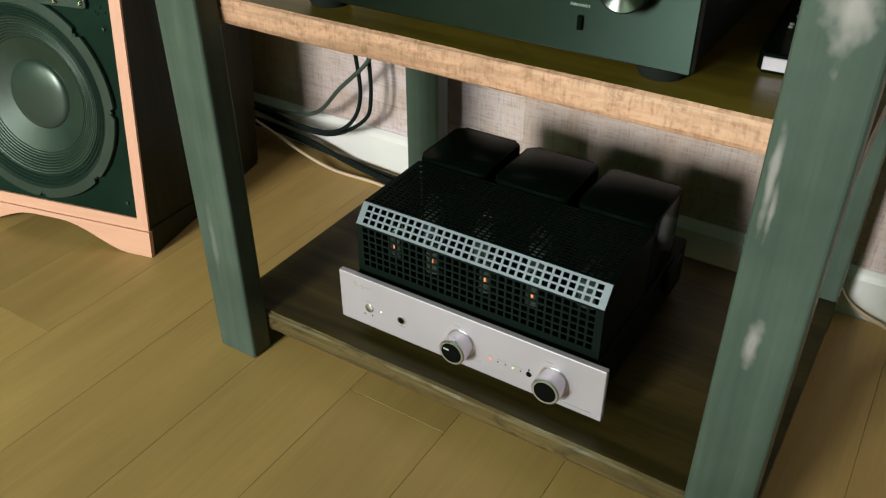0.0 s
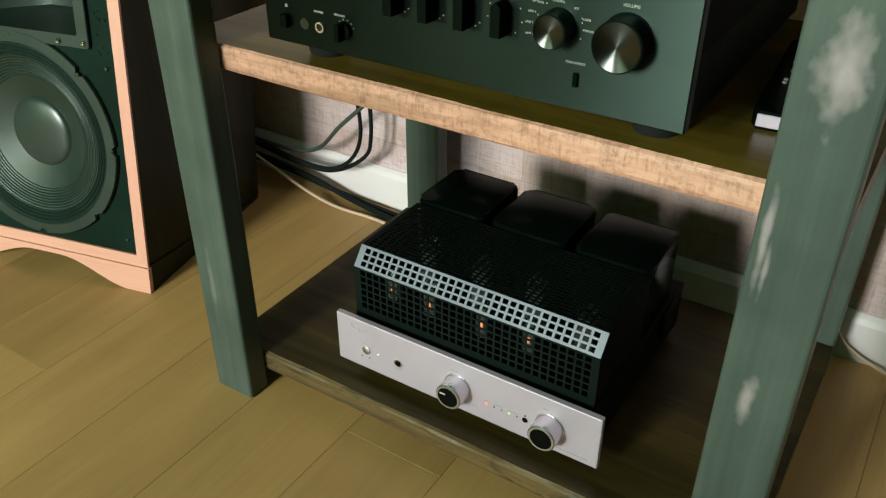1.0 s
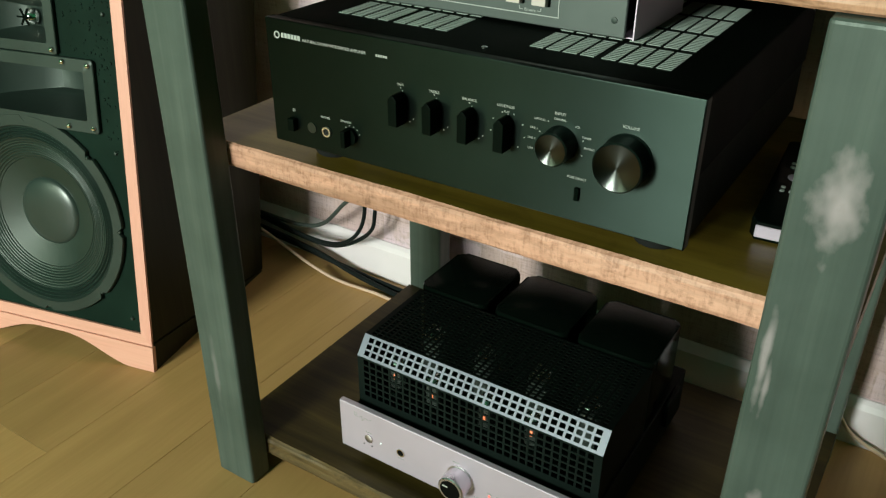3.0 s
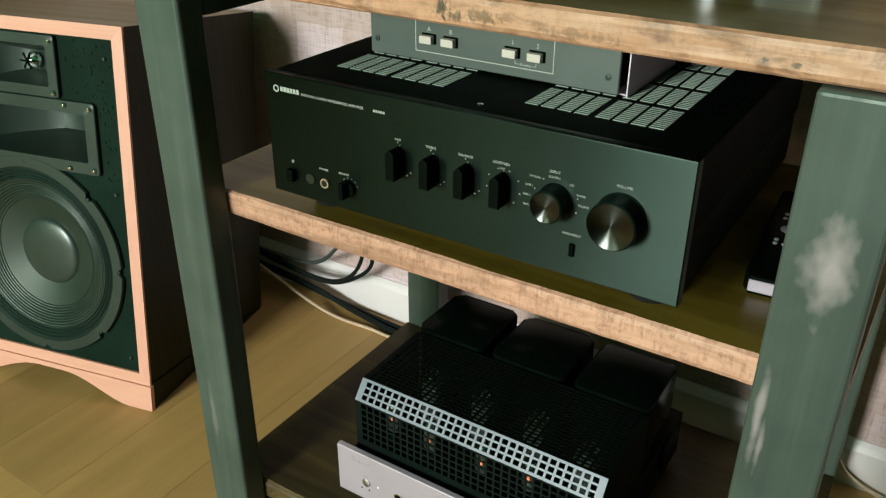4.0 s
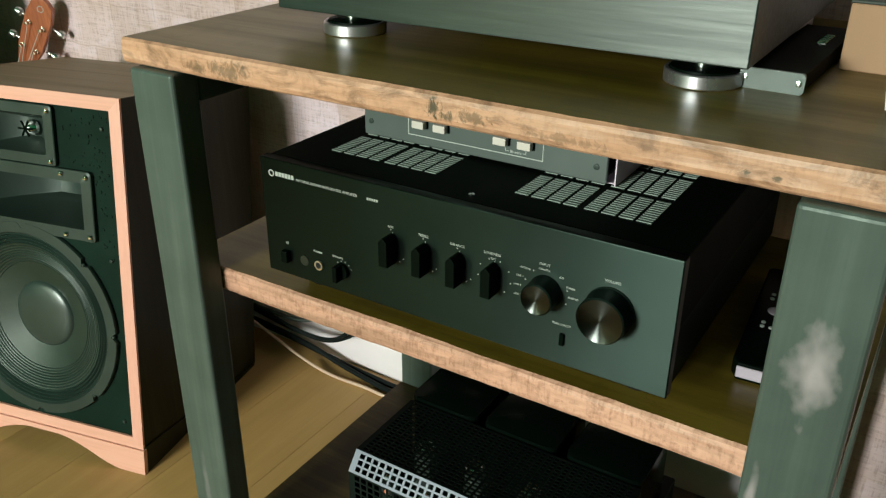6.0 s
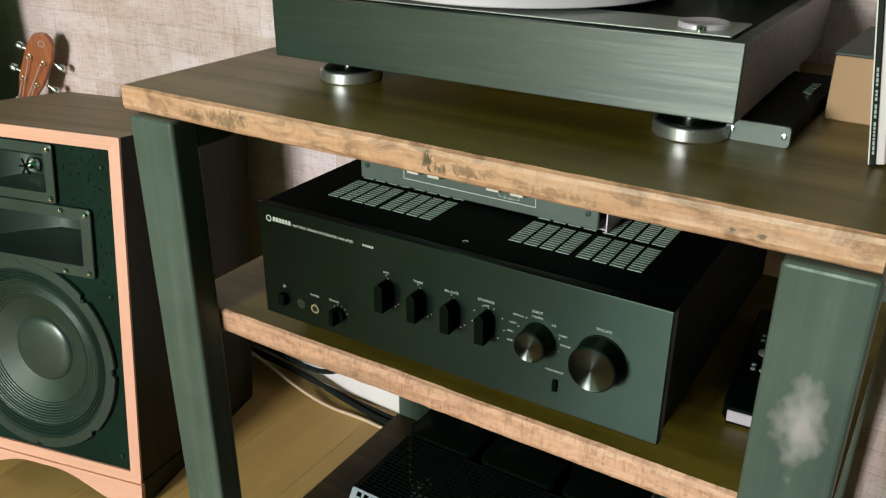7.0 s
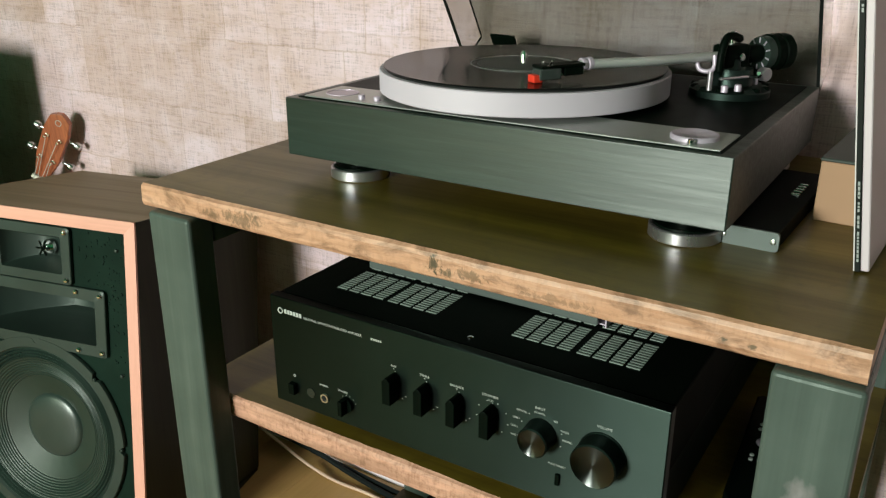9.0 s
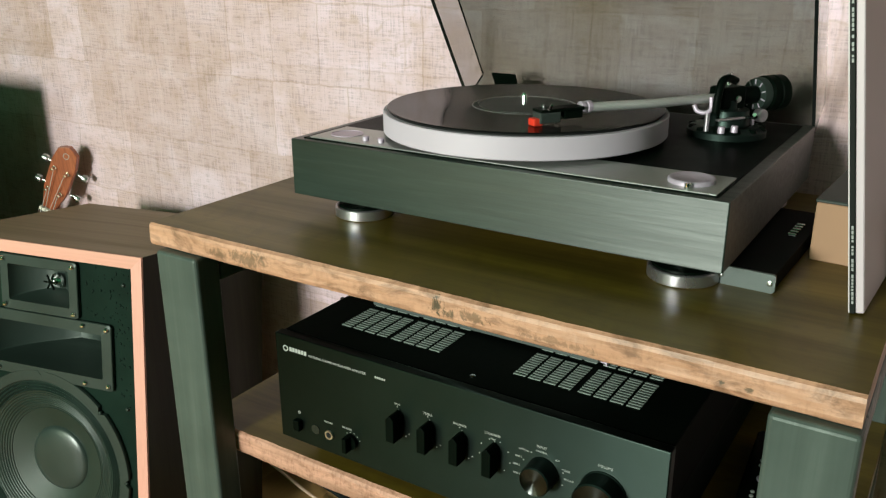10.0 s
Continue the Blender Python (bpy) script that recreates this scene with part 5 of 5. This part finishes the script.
def upright(outline, y0, y1, bevel=0.0):
    """A plate whose outline lies in x and z."""
    return plate(bmesh.new(), outline, -y1, -y0, pose(0, 0, 0, 90, 0, 0), bevel)


hs0 = LN - 0.165
uk("headstock", upright([(-0.015, hs0), (-0.017, hs0 + 0.015), (-0.026, hs0 + 0.05), (-0.028, hs0 + 0.12), (-0.022, hs0 + 0.152), (-0.01, LN - 0.004), (0.0, LN), (0.01, LN - 0.004), (0.022, hs0 + 0.152), (0.028, hs0 + 0.12), (0.026, hs0 + 0.05), (0.017, hs0 + 0.015), (0.015, hs0)], -0.012, 0.0, 0.0015), MAHOG, "reddish brown headstock")
uk("nut", boxed(-0.0185, 0.0185, -0.0165, -0.01, hs0 - 0.009, hs0 - 0.001), painted("bone", (0.75, 0.72, 0.62), 0.4), "white nut")
uk("neck", boxed(-0.018, 0.018, -0.0125, 0.008, 0.26, hs0 - 0.0005, 0.004, 2), MAHOG)
uk("fretboard", boxed(-0.0185, 0.0185, -0.0155, -0.0127, 0.3, hs0 - 0.01), wood("rosewood", (0.03, 0.015, 0.01), (0.05, 0.028, 0.018), (0.07, 0.04, 0.026), 0.5, 1, 2), "dark fretboard")
body_o = []
for k in range(40):
    a = 2 * math.pi * k / 40
    z = 0.145 + 0.135 * math.cos(a)
    body_o.append(((0.088 - 0.018 * math.cos(a) - 0.014 * math.cos(2 * a)) * math.sin(a), z))
uk("body", upright(body_o, -0.012, 0.045, 0.002), MAHOG, "waisted wooden body")
for s in (-1, 1):
    for z in (hs0 + 0.05, hs0 + 0.105):
        uk("tuning_post", turned([(0.0045, 0), (0.0045, 0.003), (0.0028, 0.0035), (0.0028, 0.013), (0, 0.0135)], 14, pose(s * 0.015, -0.012, z, 90, 0, 0)), CHROME, "chrome tuning post", True)
        uk("tuning_key", turned([(0.0025, 0), (0.0025, 0.012), (0.0075, 0.014), (0.0085, 0.02), (0.0065, 0.026), (0, 0.027)], 14, pose(s * 0.027, 0.004, z, 0, 90 * s, 0)), painted("chrome_key", (0.5, 0.5, 0.5), 0.25, 1.0), "tuning key", True)
for k, (s, z) in enumerate(((-1, hs0 + 0.05), (-1, hs0 + 0.105), (1, hs0 + 0.105), (1, hs0 + 0.05))):
    x = -0.0125 + 0.0083 * k
    uk("string", tube(bmesh.new(), [(x, -0.0172, 0.12), (x, -0.0172, hs0 - 0.004), (s * 0.013, -0.021, z)], 0.0007, 6, 0), WHITE_INK, "pale nylon string")
uk("maker_mark", turned([(0.007, 0), (0.007, 0.0003), (0.0055, 0.0003), (0.0055, 0)], 20, pose(0, -0.0121, hs0 + 0.143, 90, 0, 0)), GREY_INK)

# ---- cables ----
SHEATH = painted("black_cable_sheath", (0.012, 0.014, 0.014), 0.4)
GREY_SHEATH = painted("grey_cable_sheath", (0.05, 0.056, 0.053), 0.45)
CLEAR_WIRE = painted("clear_copper_wire", (0.75, 0.55, 0.44), 0.3, 0.3, 0.1)


def cable(name, label, points, r, m):
    return tagged(part(name, tube(bmesh.new(), points, r, 10, 8), m, None, "", True), label, "cable", kind="")


cable("power_cable", "black power cable hanging in a loop by the wall", [(-0.47, 0.41, 0.47), (-0.468, 0.42, 0.33), (-0.46, 0.43, 0.245), (-0.455, 0.43, 0.17), (-0.475, 0.425, 0.12), (-0.53, 0.43, 0.085), (-0.62, 0.44, 0.075), (-0.72, 0.45, 0.085), (-0.86, 0.46, 0.1)], 0.0036, SHEATH)
cable("power_cable", "black power cable hanging in a loop by the wall", [(-0.435, 0.42, 0.47), (-0.437, 0.43, 0.3), (-0.44, 0.44, 0.235), (-0.44, 0.44, 0.17), (-0.455, 0.44, 0.125), (-0.52, 0.44, 0.08), (-0.6, 0.45, 0.062), (-0.74, 0.46, 0.07), (-0.86, 0.47, 0.09)], 0.0036, SHEATH)
cable("signal_cable", "grey signal cable sloping down behind the rack", [(-0.40, 0.43, 0.45), (-0.41, 0.43, 0.31), (-0.43, 0.43, 0.245), (-0.5, 0.43, 0.175), (-0.56, 0.44, 0.115), (-0.63, 0.45, 0.088), (-0.75, 0.46, 0.08), (-0.88, 0.47, 0.075)], 0.0038, GREY_SHEATH)
cable("black_cable", "black cable lying along the skirting", [(-0.9, 0.46, 0.05), (-0.72, 0.46, 0.045), (-0.6, 0.462, 0.03), (-0.52, 0.462, 0.012), (-0.44, 0.455, 0.0055), (-0.38, 0.45, 0.0055), (-0.25, 0.45, 0.0055)], 0.005, SHEATH)
cable("black_cable", "black cable lying along the skirting", [(-0.9, 0.47, 0.035), (-0.7, 0.472, 0.028), (-0.57, 0.474, 0.012), (-0.46, 0.47, 0.0055), (-0.37, 0.466, 0.0055), (-0.2, 0.466, 0.0055)], 0.005, SHEATH)
cable("speaker_wire", "clear speaker wire with copper strands on the floor", [(-0.9, 0.44, 0.1), (-0.8, 0.44, 0.08), (-0.7, 0.438, 0.05), (-0.6, 0.435, 0.018), (-0.53, 0.435, 0.004), (-0.45, 0.437, 0.0035), (-0.39, 0.435, 0.0035), (-0.2, 0.44, 0.0035)], 0.003, CLEAR_WIRE)
cable("speaker_wire", "clear speaker wire with copper strands on the floor", [(0.28, 0.485, 0.075), (0.335, 0.484, 0.055), (0.36, 0.482, 0.028), (0.4, 0.478, 0.012), (0.46, 0.475, 0.0045), (0.7, 0.47, 0.0035), (1.1, 0.465, 0.0035)], 0.0026, CLEAR_WIRE)

# ---- floor planks ----
def plank_material():
    m, n, l, p = nodes_of("oiled_oak_plank")
    info = n.new("ShaderNodeObjectInfo")
    off = n.new("ShaderNodeVectorMath")
    off.operation = "SCALE"
    off.inputs[0].default_value = (7.0, 13.0, 3.0)
    l.new(info.outputs["Random"], off.inputs["Scale"])
    add = n.new("ShaderNodeVectorMath")
    add.operation = "ADD"
    l.new(coords(n, l, (1, 1, 1), world_space=True), add.inputs[0])
    l.new(off.outputs[0], add.inputs[1])

    def at(scale, detail, rough=0.6, warp=0.0):
        q = n.new("ShaderNodeMapping")
        q.inputs["Scale"].default_value = scale
        l.new(add.outputs[0], q.inputs[0])
        return noise_tex(n, l, q.outputs[0], 1.0, detail, rough, warp)

    grain, fine, broad = at((30, 2.0, 1), 7, 0.62, 0.8), at((320, 9, 1), 3), at((5, 1.6, 1), 4)
    col = ramp(n, l, grain, [(0.25, (0.39, 0.243, 0.098)), (0.5, (0.435, 0.274, 0.113)), (0.75, (0.48, 0.307, 0.131))])
    col = blend(n, l, "MULTIPLY", col, ramp(n, l, fine, [(0.35, (0.86, 0.84, 0.81)), (0.6, (1, 1, 1))]), 0.35)
    col = blend(n, l, "MULTIPLY", col, ramp(n, l, broad, [(0.3, (0.78, 0.77, 0.75)), (0.7, (1.08, 1.08, 1.06))]), 0.8)
    tone = ramp(n, l, info.outputs["Random"], [(0.0, (0.84, 0.83, 0.8)), (1.0, (1.12, 1.1, 1.06))])
    l.new(blend(n, l, "MULTIPLY", col, tone, 1.0), p.inputs["Base Color"])
    l.new(ramp(n, l, broad, [(0.3, (0.42, 0.42, 0.42)), (0.7, (0.56, 0.56, 0.56))]), p.inputs["Roughness"])
    bump(n, l, p, calc(n, l, "ADD", grain, fine), 0.12, 0.0006)
    return m


OAK = plank_material()


def planks():
    rnd = random.Random(4)
    wide, gap = 0.1445, 0.0003
    x = -0.297 - 16 * wide
    for course in range(40):
        if x >= RIGHT:
            break
        y = BACK - rnd.random() * 0.9
        # the courses by the rack end where their joints show
        if 12 <= course < 22:
            y = {13: -0.147, 15: -0.62, 17: -0.012}.get(course, -0.66 + 0.03 * (course % 3)) - 1.1 * 4
        while y < WALL_Y:
            long = 1.1 if 12 <= course < 22 else rnd.choice((0.7, 0.95, 1.2, 1.45))
            x0, x1, y0, y1 = max(LEFT, x), min(RIGHT, x + wide) - gap, max(BACK, y), min(WALL_Y, y + long) - gap
            if x1 - x0 > 0.02 and y1 - y0 > 0.02:
                b = bmesh.new()
                bmesh.ops.create_cube(b, size=1.0, matrix=Matrix.LocRotScale(((x0 + x1) / 2, (y0 + y1) / 2, -0.01), None, (x1 - x0, y1 - y0, 0.02)))
                top = [e for e in b.edges if all(v.co.z > -0.001 for v in e.verts)]
                bmesh.ops.bevel(b, geom=top, offset=0.0004, segments=1, affect="EDGES")
                part("plank", b, OAK, floor)
            y += long
        x += wide


planks()
